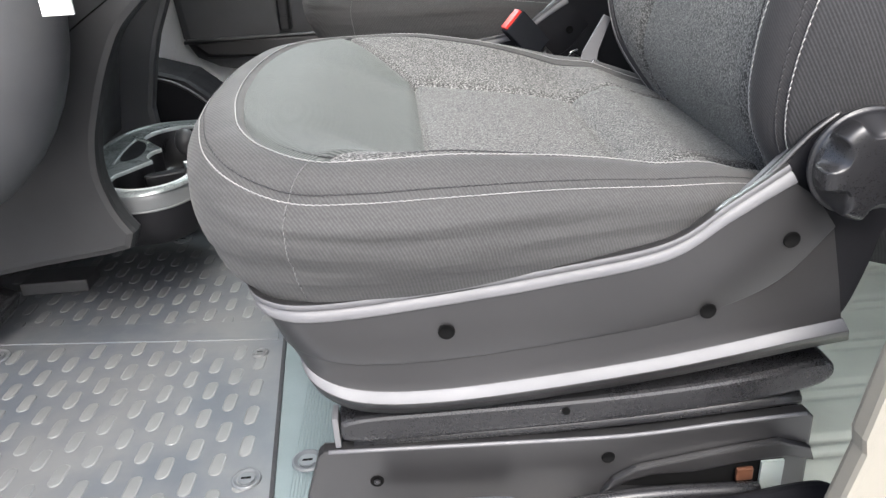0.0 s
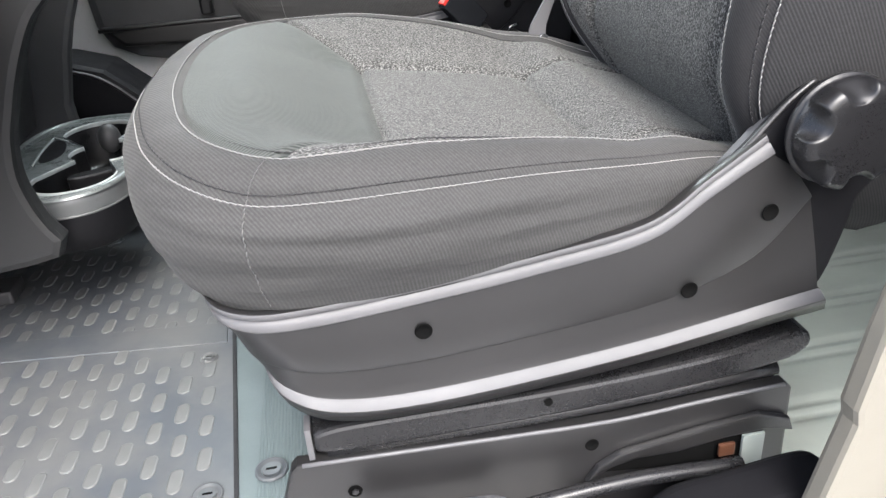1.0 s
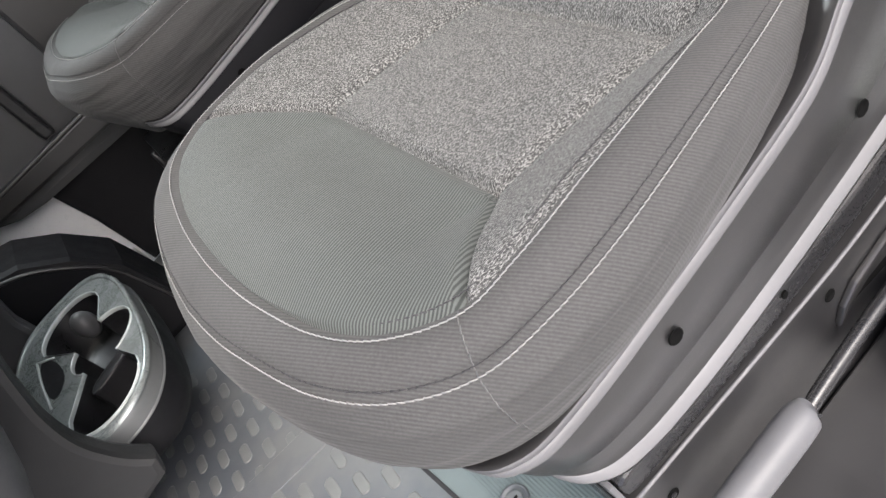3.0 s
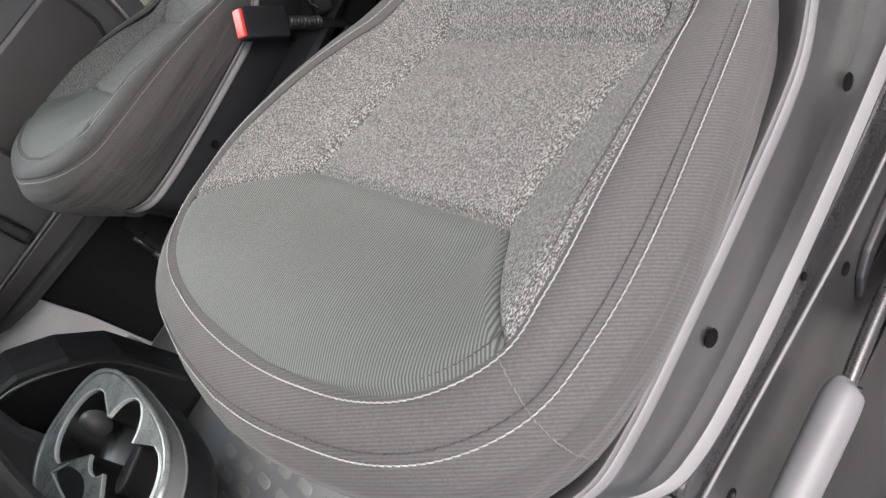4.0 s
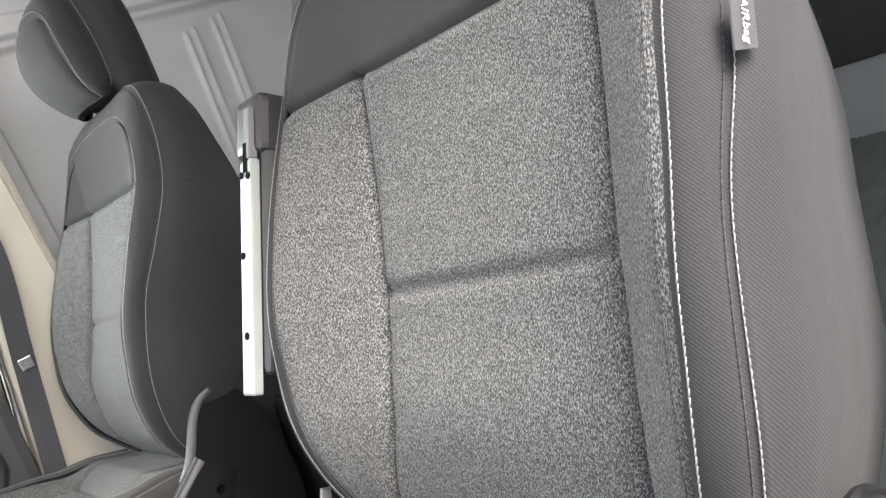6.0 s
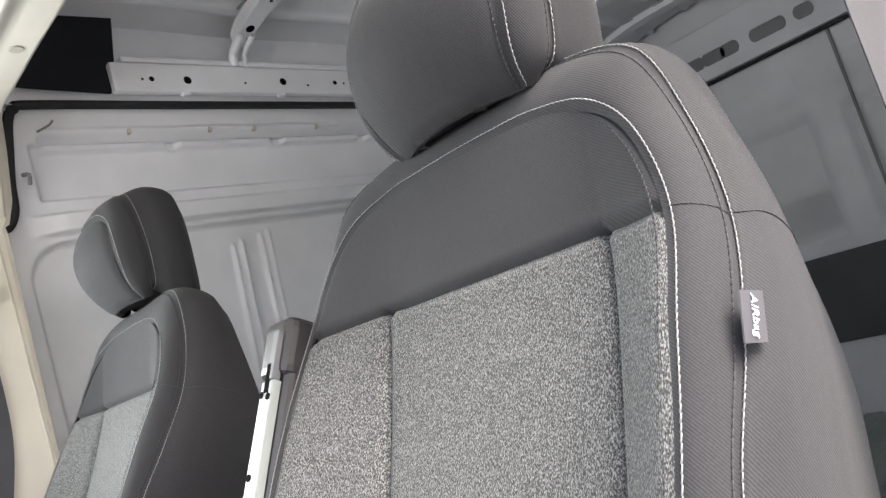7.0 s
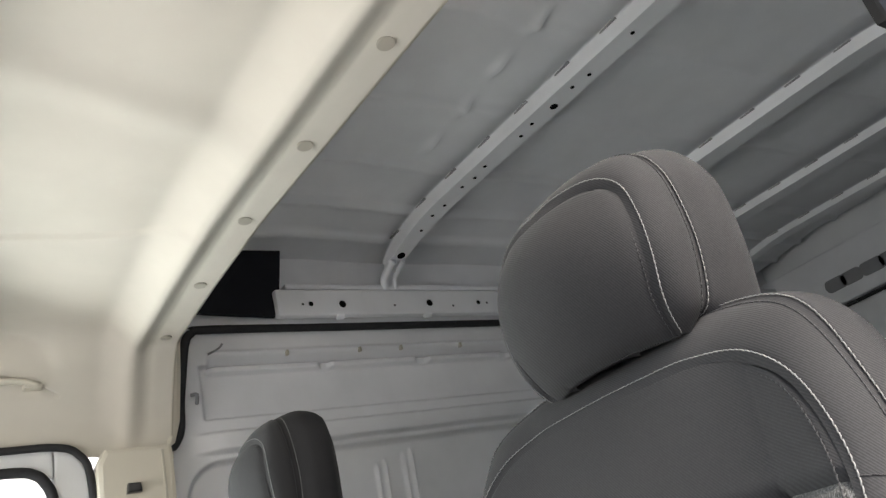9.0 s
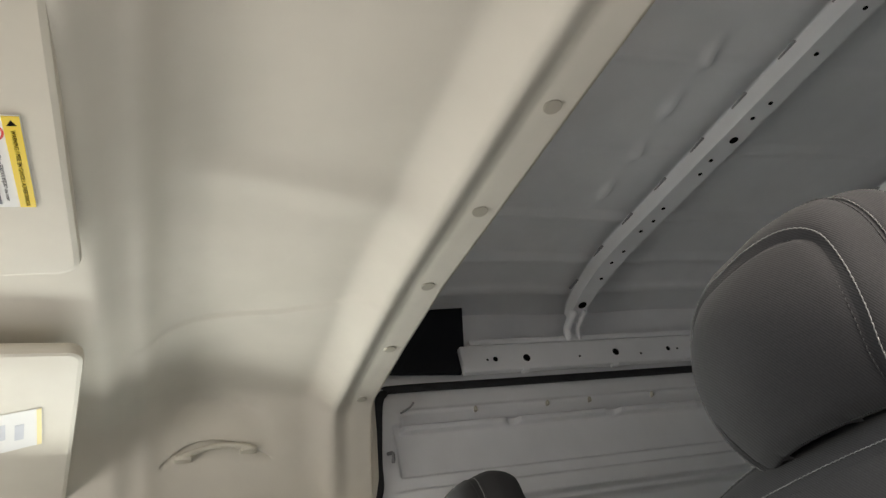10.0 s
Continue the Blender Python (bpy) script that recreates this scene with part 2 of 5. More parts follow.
def tube(name, pts, radius, mat, parent=None, label="", sides=12, scale=(1, 1), m=6, ends=True):
    """A bar along a smooth path; radius may be one number or one for each control point."""
    c = spline(pts, m)
    r = spline([[v] for v in (radius if isinstance(radius, (list, tuple)) else [radius] * len(pts))], m)[:, 0]
    t = np.gradient(c, axis=0)
    t /= np.linalg.norm(t, axis=1)[:, None]
    up = np.array([0, 0, 1.0]) if abs(t[:, 2]).mean() < 0.8 else np.array([1.0, 0, 0])
    verts = []
    for ci, ti, ri in zip(c, t, r):
        a = np.cross(ti, up)
        a /= np.linalg.norm(a)
        b = np.cross(a, ti)
        for k in range(sides):
            w = 2 * math.pi * k / sides
            verts.append(ci + ri * (scale[0] * math.cos(w) * a + scale[1] * math.sin(w) * b))
    faces = grid_faces(len(c), sides, True, True)
    if ends:
        faces += [tuple(range(sides)), tuple(range((len(c) - 1) * sides, len(c) * sides))[::-1]]
    return solid(name, verts, faces, mat, parent, label)


def disc(name, at, normal, radius, depth, mat, parent=None, label="", sides=20, bevel=0.001):
    """A short round plug or button."""
    bm = bmesh.new()
    bmesh.ops.create_cone(bm, cap_ends=True, segments=sides, radius1=radius, radius2=radius, depth=depth)
    if bevel:
        bmesh.ops.bevel(bm, geom=[e for e in bm.edges if len([f for f in e.link_faces if len(f.verts) > 4]) == 1], offset=bevel, segments=2, affect="EDGES")
    m = Matrix.Translation(at) @ Vector(normal).to_track_quat("Z", "Y").to_matrix().to_4x4()
    bmesh.ops.transform(bm, matrix=m, verts=bm.verts)
    return part(name, bm, mat, parent, label)


def socket(name, at, normal, radius, mat, parent=None, label=""):
    """A round hole: a thin raised ring with a dark sunken floor, standing just proud of its panel."""
    bm = bmesh.new()
    rings = [(radius * 1.16, 0.0), (radius * 1.1, 0.0009), (radius, 0.0008), (radius * 0.97, 0.0003)]
    n, prev = 24, None
    for r, h in rings:
        ring = [bm.verts.new((r * math.cos(2 * math.pi * k / n), r * math.sin(2 * math.pi * k / n), h)) for k in range(n)]
        if prev:
            for k in range(n):
                bm.faces.new((prev[k], prev[(k + 1) % n], ring[(k + 1) % n], ring[k]))
        prev = ring
    bm.faces.new(prev)
    m = Matrix.Translation(at) @ Vector(normal).to_track_quat("Z", "Y").to_matrix().to_4x4()
    bmesh.ops.transform(bm, matrix=m, verts=bm.verts)
    return part(name, bm, mat, parent, label, True)


def stitches(name, path, normals, mat, parent, step=0.0062, length=0.0062, r=0.0006, lift=0.0006, kind="stuff"):
    """A row of sewn stitches along a path."""
    path, normals = np.array(path), np.array(normals)
    d = np.r_[0, np.cumsum(np.linalg.norm(np.diff(path, axis=0), axis=1))]
    verts, faces = [], []
    for s in np.arange(0.002, d[-1] - length, step):
        a, b = (np.array([np.interp(v, d, path[:, k]) for k in range(3)]) for v in (s, s + length))
        n = np.array([np.interp(s, d, normals[:, k]) for k in range(3)])
        n /= np.linalg.norm(n) + 1e-9
        t = (b - a) / (np.linalg.norm(b - a) + 1e-9)
        w = np.cross(t, n)
        skew = w * r * 0.5
        k = len(verts)
        for c, e in ((a - skew, -0.4), ((a + b) / 2, 1.0), (b + skew, -0.4)):
            o = c + n * (lift + e * r * 0.7)
            verts += [o - w * r, o + n * r * 0.8, o + w * r, o - n * r]
        for j in (0, 4):
            for i in range(4):
                faces.append((k + j + i, k + j + (i + 1) % 4, k + j + 4 + (i + 1) % 4, k + j + 4 + i))
        faces += [(k, k + 3, k + 2, k + 1), (k + 8, k + 9, k + 10, k + 11)]
    ob = solid(name, verts, faces, mat, parent)
    return tagged(ob, kind=kind)


def pad(frame_m, r3, r2, r1, r0, top, inner, centre, seam, crease, mats, names, parent, m=10, edge_dip=0.0045, puff=0.007, stitch=True, folds=(), corner=None, thread=None):
    """An upholstered pad. Rings of (p, q[, h]) run up one side to the middle of the end and are mirrored; r3 bounds
    the top, r2 the edge seam, r1 and r0 the wall. top(p, q): height. inner(q): reach of the middle panel to either side.
    centre: pairs (q at the edge, q in the middle) of the cross rows. seam: edge q of the cross seam. crease: q of a crease.
    mats: wall, front panel, fabric. folds: creases in the wall, (start, end) along it and down it, depth."""
    o = np.array(frame_m.translation)
    ax = np.array(frame_m.to_3x3())
    flip = np.linalg.det(ax) < 0

    def world_of(p):
        return o + np.asarray(p, float) @ ax.T

    a3, a2, a1, a0 = (spline(r, m) for r in (r3, r2, r1, r0))
    a3 = np.c_[a3[:, :2], [top(p, q) for p, q in a3[:, :2]]]
    n = len(a3) - 1

    def both(a):
        return np.vstack([a * (-1, 1, 1), a[-2::-1]])

    f3, f2, f1, f0 = map(both, (a3, a2, a1, a0))
    # band and wall, ring by ring
    rings, nb = [], 7
    for i in range(nb + 1):
        rings.append(f3 + (f2 - f3) * (i / nb))
    nw = 30
    for i in range(1, nw + 1):
        t = i / nw
        if t < 0.5:
            a, b, c, d, s = f3 * 0.35 + f2 * 0.65, f2, f1, f0, t * 2
        else:
            a, b, c, d, s = f2, f1, f0, 2 * f0 - f1, t * 2 - 1
        rings.append(0.5 * (2 * b + (c - a) * s + (2 * a - 5 * b + 4 * c - d) * s * s + (3 * b - a - 3 * c + d) * s**3))
    rings = np.array(rings)
    tu, ts = np.gradient(rings, axis=1), np.gradient(rings, axis=0)
    nn = np.cross(tu, ts)
    nn /= np.linalg.norm(nn, axis=2)[..., None] + 1e-9
    if (nn[nb // 2] * (0, 0, 1)).sum() < 0:
        nn = -nn
    bulge = np.array([-edge_dip + (edge_dip + puff) * math.sin(math.pi * i / nb) ** 0.6 for i in range(nb + 1)]
                     + [puff * min(1, (1 - math.cos(math.pi * min(v / 4, 1))) / 2) * (1 - max(0, v - 8) / 4) for v in (12 * i / nw for i in range(1, nw + 1))])
    bulge[nb] = -edge_dip * 0.7
    bulge[0] = 0
    bulge = np.repeat(bulge[:, None], rings.shape[1], axis=1)
    for u0, u1, t0, t1, deep in folds:
        for i in range(1, nw + 1):
            for j in range(rings.shape[1]):
                u = j / (rings.shape[1] - 1)
                if u0 < u < u1:
                    k = (u - u0) / (u1 - u0)
                    d = i / nw - (t0 + (t1 - t0) * k + 0.012 * math.sin(40 * u))
                    bulge[nb + i, j] -= deep * math.sin(math.pi * k) ** 0.7 * (math.exp(-((d / 0.035) ** 2)) - 0.6 * math.exp(-(((d + 0.075) / 0.05) ** 2)))
    rings = rings + nn * bulge[:, :, None]
    rings[0] = f3 - (0, 0, edge_dip)
    cols = rings.shape[1]
    k = nb
    body = solid(names[0], world_of(rings.reshape(-1, 3)), grid_faces(len(rings), cols, not flip), mats[0], parent)
    if len(mats) > 3:
        body.data.materials.append(mats[3])
        body.data.polygons.foreach_set("material_index", [int(i // (cols - 1) >= nb) for i in range(len(body.data.polygons))])
    # top panels
    ce, cm = zip(*centre)
    je = int(np.argmax(a3[:, 1] >= ce[-1])) if a3[-1, 1] >= ce[-1] else n - 1
    js = int(np.argmin(abs(a3[:, 1] - seam)))
    seg = [(1 - math.cos(math.pi * i / 16)) / 2 for i in range(17)]
    rows, where = [], []
    for j in range(je + 1):
        P, qe = a3[j, 0], a3[j, 1]
        qc = float(np.interp(qe, ce, cm))
        I, J = (min(v, P * 0.8) for v in inner(qc))
        ps = [-P + (P - I) * s for s in seg[:-1]] + [-I + (I + J) * s for s in seg[:-1]] + [J + (P - J) * s for s in seg]
        jb = js if js > 0 else int(je * 0.6)
        t = max(0.0, (j - jb) / max(je - jb, 1))
        row = []
        for p in ps:
            K = J if p > 0 else I
            ramp = max(0.0, (abs(p) - K) / (P - K))
            q = qc + (qe - qc) * ramp
            if t > 0:
                pe = abs(p) / P * a3[je, 0]
                held = 1.0 if j == je else t * (1 - (abs(p) / P) ** 6)
                q = q * (1 - held) + held * float(np.interp(pe, a3[je:, 0][::-1], a3[je:, 1][::-1]))
            row.append((p, q))
        rows.append(row)
        where.append((I, J, P))
    seam_row = np.array(rows[js])
    pts = []
    for j, row in enumerate(rows):
        I, J, P = where[j]
        for i, (p, q) in enumerate(row):
            K = J if p > 0 else I
            h = top(p, q)
            edge = min(P - abs(p), 1.0)
            h -= edge_dip * math.exp(-((edge / 0.006) ** 2))
            if j == je:
                h = top(p, q) - edge_dip
            elif j > je - 8:
                d = np.hypot(a3[je:, 0] - abs(p), a3[je:, 1] - q).min()
                h -= edge_dip * math.exp(-((d / 0.006) ** 2)) * (edge > 0.004)
            if seam is not None:
                d = q - float(np.interp(p, seam_row[:, 0], seam_row[:, 1]))
                h -= 0.008 * math.exp(-((d / 0.005) ** 2))
                if j <= js:
                    h -= 0.011 * math.exp(-(((abs(p) - K) / 0.0042) ** 2))
            if crease is not None and abs(p) < K:
                h -= 0.008 * math.exp(-(((q - crease) / 0.006) ** 2))
            pts.append((p, q, h))
    pts = world_of(np.array(pts))
    w = len(rows[0])

    def panel(name, jr, ir, mat, label=""):
        v = [pts[j * w + i] for j in range(jr[0], jr[1] + 1) for i in range(ir[0], ir[1] + 1)]
        solid(name, v, grid_faces(jr[1] - jr[0] + 1, ir[1] - ir[0] + 1, flip), mat, body, label)

    if seam is not None and js > 0:
        panel("centre_panel", (0, js), (16, 32), mats[2], "mottled grey fabric")
        panel("side_panel", (0, js), (0, 16), mats[2], "mottled grey fabric")
        panel("side_panel", (0, js), (32, w - 1), mats[2], "mottled grey fabric")
    panel(names[1], (js if seam is not None else 0, je), (0, w - 1), mats[1])
    if stitch:
        wr = np.array([world_of(r) for r in rings])
        sgn = nn @ ax.T
        for i0, mat_t, lift in ((1, THREAD, 0.0012), (nb - 1, THREAD_DARK, 0.0004), (nb + 1, THREAD, 0.001)):
            a = wr[nb] * 0.55 + wr[nb + 1] * 0.45 if i0 == nb + 1 else wr[i0]
            stitches("stitching", a, sgn[min(i0, nb)], mat_t, body, lift=lift)
        a = [world_of((p * 0.972, q - (0.004 if q > 0 else 0), top(p, q))) for p, q, h in f3]
        stitches("stitching", a, [ax[:, 2]] * len(a), THREAD_DARK, body, r=0.0008, lift=-0.002)
        if corner is not None:
            # upright seams at the front corners
            for j in (corner * m, cols - 1 - corner * m):
                stitches("corner_seam", wr[:nb + 25, j], sgn[:nb + 25, j], thread or THREAD_MID, body, r=0.0006, lift=0.0004)
    return body


# ---- seats ----
FLOOR = -0.06
LEAN = math.atan2(0.19, 0.6)
BACK_UP = Vector((math.sin(LEAN), 0, math.cos(LEAN)))
BACK_OUT = Vector((-math.cos(LEAN), 0, math.sin(LEAN)))


def frame_of(origin, p, q, h):
    m = Matrix((p, q, h)).transposed().to_4x4()
    m.translation = origin
    return m


def smooth(a, b, x):
    t = min(max((x - a) / (b - a), 0.0), 1.0)
    return t * t * (3 - 2 * t)


def slope(a, b, x):
    """Rises from 0 at a to 1 at b, almost straight."""
    t = min(max((x - a) / (b - a), 0.0), 1.0)
    return 0.65 * t + 0.35 * t * t * (3 - 2 * t)


def soft(x, xs, ys, w=0.03):
    """A table of heights, read with its kinks rounded off."""
    return sum(float(np.interp(x + d * w, xs, ys)) for d in (-1, -0.6, -0.2, 0.2, 0.6, 1)) / 6


def cushion_top(p, q):
    x = -q
    h = soft(x, (-0.26, -0.2, -0.15, -0.1, 0.0, 0.1, 0.17, 0.25, 0.3, 0.4), (0.4443, 0.4622, 0.467, 0.464, 0.4617, 0.4495, 0.4374, 0.4171, 0.3945, 0.3668), 0.02)
    deep = 0.044 * smooth(-0.16, 0.0, x) * (1 - 0.85 * smooth(0.19, 0.27, x))
    h -= deep * (1 - slope(0.165 if p < 0 else 0.12, 0.262, abs(p)))
    h += 0.008 * smooth(0.0, -0.12, x) * (1 - (p / 0.26) ** 2)
    return h


def cushion(parent, side):
    """The seat cushion. side: 1 with its outer edge towards the driver's door, -1 towards the other."""
    m = frame_of((0, 0.0206 if side > 0 else 0.0, 0.0064), (-0.0104, side, 0.0247), (-1, -0.0104 * side, 0), (0, 0, 1))
    r3 = [(0.177, -0.361), (0.199, -0.291), (0.2186, -0.199), (0.2465, -0.1), (0.2645, 0.0), (0.268, 0.058), (0.264, 0.103), (0.2285, 0.1467), (0.1773, 0.1727), (0.11, 0.187), (0.0556, 0.193), (0.0, 0.195)]
    r2 = [(0.2124, -0.362, 0.371), (0.2383, -0.288, 0.399), (0.2654, -0.197, 0.4147), (0.2893, -0.1, 0.4293), (0.306, -0.0016, 0.4372), (0.3058, 0.068, 0.4377), (0.2936, 0.127, 0.4384), (0.2594, 0.176, 0.448), (0.2033, 0.21, 0.457), (0.116, 0.232, 0.459), (0.057, 0.2415, 0.456), (0.0, 0.2455, 0.454)]
    r1 = [(p * 1.008, q + 0.01 * smooth(0.1, 0.2, q), 0.392 - 0.02 * smooth(0.05, 0.3, -q)) for p, q, h in r2]
    r0 = [(0.2, -0.36, 0.30), (0.235, -0.29, 0.30), (0.258, -0.2, 0.30), (0.265, -0.1, 0.30), (0.267, 0.0, 0.30), (0.267, 0.065, 0.3), (0.262, 0.116, 0.297), (0.242, 0.155, 0.293), (0.19, 0.178, 0.288), (0.11, 0.184, 0.288), (0.055, 0.189, 0.285), (0.0, 0.19, 0.285)]
    centre = [(-0.36, -0.36), (-0.2, -0.225), (0.0, -0.067), (0.101, 0.006), (0.19, 0.19)]
    body = pad(m, r3, r2, r1, r0, cushion_top, lambda q: [float(np.interp(q, (-0.3, -0.18, 0.01, 0.1), v)) for v in ((0.184, 0.166, 0.165, 0.175), (0.122, 0.126, 0.139, 0.15))], centre, 0.101, -0.204,
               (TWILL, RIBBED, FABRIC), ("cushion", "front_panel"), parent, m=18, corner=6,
               folds=((0.1, 0.36, 0.42, 0.34, 0.0016), (0.2, 0.38, 0.55, 0.62, 0.002), (0.27, 0.43, 0.28, 0.36, 0.0016), (0.28, 0.44, 0.8, 0.74, 0.0022), (0.04, 0.19, 0.5, 0.62, 0.0014), (0.13, 0.3, 0.22, 0.18, 0.001)))
    return body


def back_top(p, q):
    h = soft(q, (-0.1, -0.05, -0.02, 0.01, 0.05, 0.1, 0.22, 0.35, 0.45, 0.52, 0.6, 0.66), (-0.084, -0.031, 0.015, 0.04, 0.056, 0.0687, 0.0685, 0.0387, 0.0072, 0.0015, -0.006, -0.017))
    deep = soft(q, (-0.05, 0.05, 0.2, 0.35, 0.45, 0.6), (0.015, 0.045, 0.065, 0.055, 0.035, 0.008))
    return h - deep * (1 - slope(0.165 if p < 0 else 0.115, 0.243, abs(p))) + 0.012 * math.exp(-(((q - 0.1) / 0.09) ** 2)) * (1 - (p / 0.25) ** 2)


def backrest(parent, side):
    m = frame_of((0.31, 0.0032 if side > 0 else 0.0, 0.454), (-0.0064, side, 0), BACK_UP, BACK_OUT)
    r3 = [(0.1385, -0.081), (0.181, -0.0466), (0.207, 0.0086), (0.2344, 0.11), (0.2468, 0.2475), (0.2465, 0.348), (0.2414, 0.4427), (0.2128, 0.5223), (0.169, 0.5634), (0.109, 0.5815), (0.0513, 0.586), (0.0, 0.5875)]
    w = [(0.163, -0.115), (0.2117, -0.074), (0.24, -0.0024), (0.2694, 0.106), (0.2756, 0.239), (0.2815, 0.337), (0.2755, 0.4345), (0.2526, 0.529), (0.2185, 0.608), (0.1415, 0.6435), (0.063, 0.6446), (0.0, 0.643)]
    r2 = [(p, q, back_top(p, q) - 0.022 - 0.018 * smooth(0.12, 0.4, q) * (1 - smooth(0.5, 0.62, q))) for p, q in w]
    r1 = [(p * 1.015, q, back_top(p, q) * 0.4 - 0.085) for p, q in w]
    deep = [float(np.interp(q, (-0.1, 0.3, 0.42, 0.46, 0.55, 0.65), (-0.24, -0.22, -0.19, -0.172, -0.15, -0.12))) for _, q in w]
    r0 = [(p * 0.93, q - 0.012, d) for (p, q), d in zip(w, deep)]
    centre = [(-0.082, -0.082), (0.14, 0.12), (0.35, 0.352), (0.4427, 0.456), (0.575, 0.583)]
    body = pad(m, r3, r2, r1, r0, back_top, lambda q: [float(np.interp(q, (0.0, 0.1, 0.24, 0.4, 0.46), v)) for v in ((0.154, 0.173, 0.168, 0.168, 0.163), (0.155, 0.119, 0.122, 0.133, 0.138))], centre, 0.4427, 0.223,
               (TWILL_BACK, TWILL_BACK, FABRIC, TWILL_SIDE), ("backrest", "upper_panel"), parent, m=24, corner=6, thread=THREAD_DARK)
    # rear cover
    pts = [m @ Vector((s * p, q, d + 0.001)) for s, seq in ((-1, r0), (1, r0[::-1])) for p, q, d in seq]
    bm = bmesh.new()
    f = bm.faces.new([bm.verts.new(v) for v in pts[:-1]])
    bmesh.ops.triangulate(bm, faces=[f])
    part("rear_cover", bm, PLASTIC, body, "dark plastic back cover")
    return body


HEAD_LEAN = LEAN - 0.2
HEAD_UP = Vector((math.sin(HEAD_LEAN), 0, math.cos(HEAD_LEAN)))
HEAD_OUT = Vector((-math.cos(HEAD_LEAN), 0, math.sin(HEAD_LEAN)))


def head_top(p, q):
    return 0.0675 - 0.0506 * (p / 0.13) ** 2 - 0.0713 * ((q - 0.09) / 0.12) ** 2


def headrest(parent, side):
    turn = Matrix.Rotation(-0.0711 if side > 0 else -0.125, 3, "Z") @ Matrix.Rotation(0.0 if side > 0 else -0.09, 3, "Y")
    m = frame_of((0.505, -0.0023 * side, 1.055 if side > 0 else 1.07), turn @ Vector((0, side, 0)), turn @ HEAD_UP, turn @ HEAD_OUT)
    r3 = [(0.0974, -0.0147), (0.1081, 0.02), (0.1194, 0.06), (0.1205, 0.0997), (0.1087, 0.137), (0.0788, 0.1574), (0.0353, 0.1605), (0.0, 0.156)]
    w = [(0.098, -0.0005), (0.125, 0.01), (0.137, 0.0578), (0.139, 0.107), (0.1323, 0.159), (0.1063, 0.196), (0.0512, 0.2115), (0.0, 0.2125)]
    r2 = [(p, q, -0.0414 + 0.014 * smooth(0.05, 0.25, q)) for p, q in w]
    r1 = [(p * 0.985, q * 0.97 - 0.022 * (1 - smooth(0.0, 0.09, q)), -0.095) for p, q in w]
    r0 = [(p * 0.72, 0.04 + (q - 0.04) * 0.8 - 0.032 * (1 - smooth(0.0, 0.09, q)), -0.135) for p, q in w]
    centre = [(-0.0147, -0.0147), (0.155, 0.157)]
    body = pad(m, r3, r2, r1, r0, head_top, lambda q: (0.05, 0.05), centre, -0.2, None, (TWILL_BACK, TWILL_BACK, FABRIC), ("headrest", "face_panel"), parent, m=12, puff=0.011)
    pts = [m @ Vector((s * p, q, -0.1345)) for s, seq in ((-1, r0), (1, r0[::-1])) for p, q, _ in seq][:-1]
    bm = bmesh.new()
    bmesh.ops.triangulate(bm, faces=[bm.faces.new([bm.verts.new(v) for v in pts])])
    part("back_panel", bm, TWILL_BACK, body)
    # underside, lofted from the face to the back
    depth = [(0.0974, -0.0147, head_top(0.0974, -0.0147) - 0.004), (0.098, -0.001, r2[0][2]), (0.097, r1[0][1], -0.095), (0.071, r0[0][1], -0.134)]
    cross, net = np.arange(-1, 1.01, 0.125), []
    for k, (p, q, d) in enumerate(spline(depth, 4)):
        fade = max(0.0, 1 - k / 8)
        net += [m @ Vector((a * p * 1.01, q, d + fade * (head_top(a * 0.0974, -0.0147) - head_top(0.0974, -0.0147)))) for a in cross]
    solid("underside", net, grid_faces(len(depth) * 4 - 3, len(cross), side < 0), TWILL_BACK, body)
    for s in (-1, 1):
        a, b = m @ Vector((s * 0.07, -0.09, -0.07)), m @ Vector((s * 0.07, 0.03, -0.07))
        tube("post", [a, (a + b) / 2, b], 0.006, CHROME, body, "chrome headrest post", m=2)
    return body


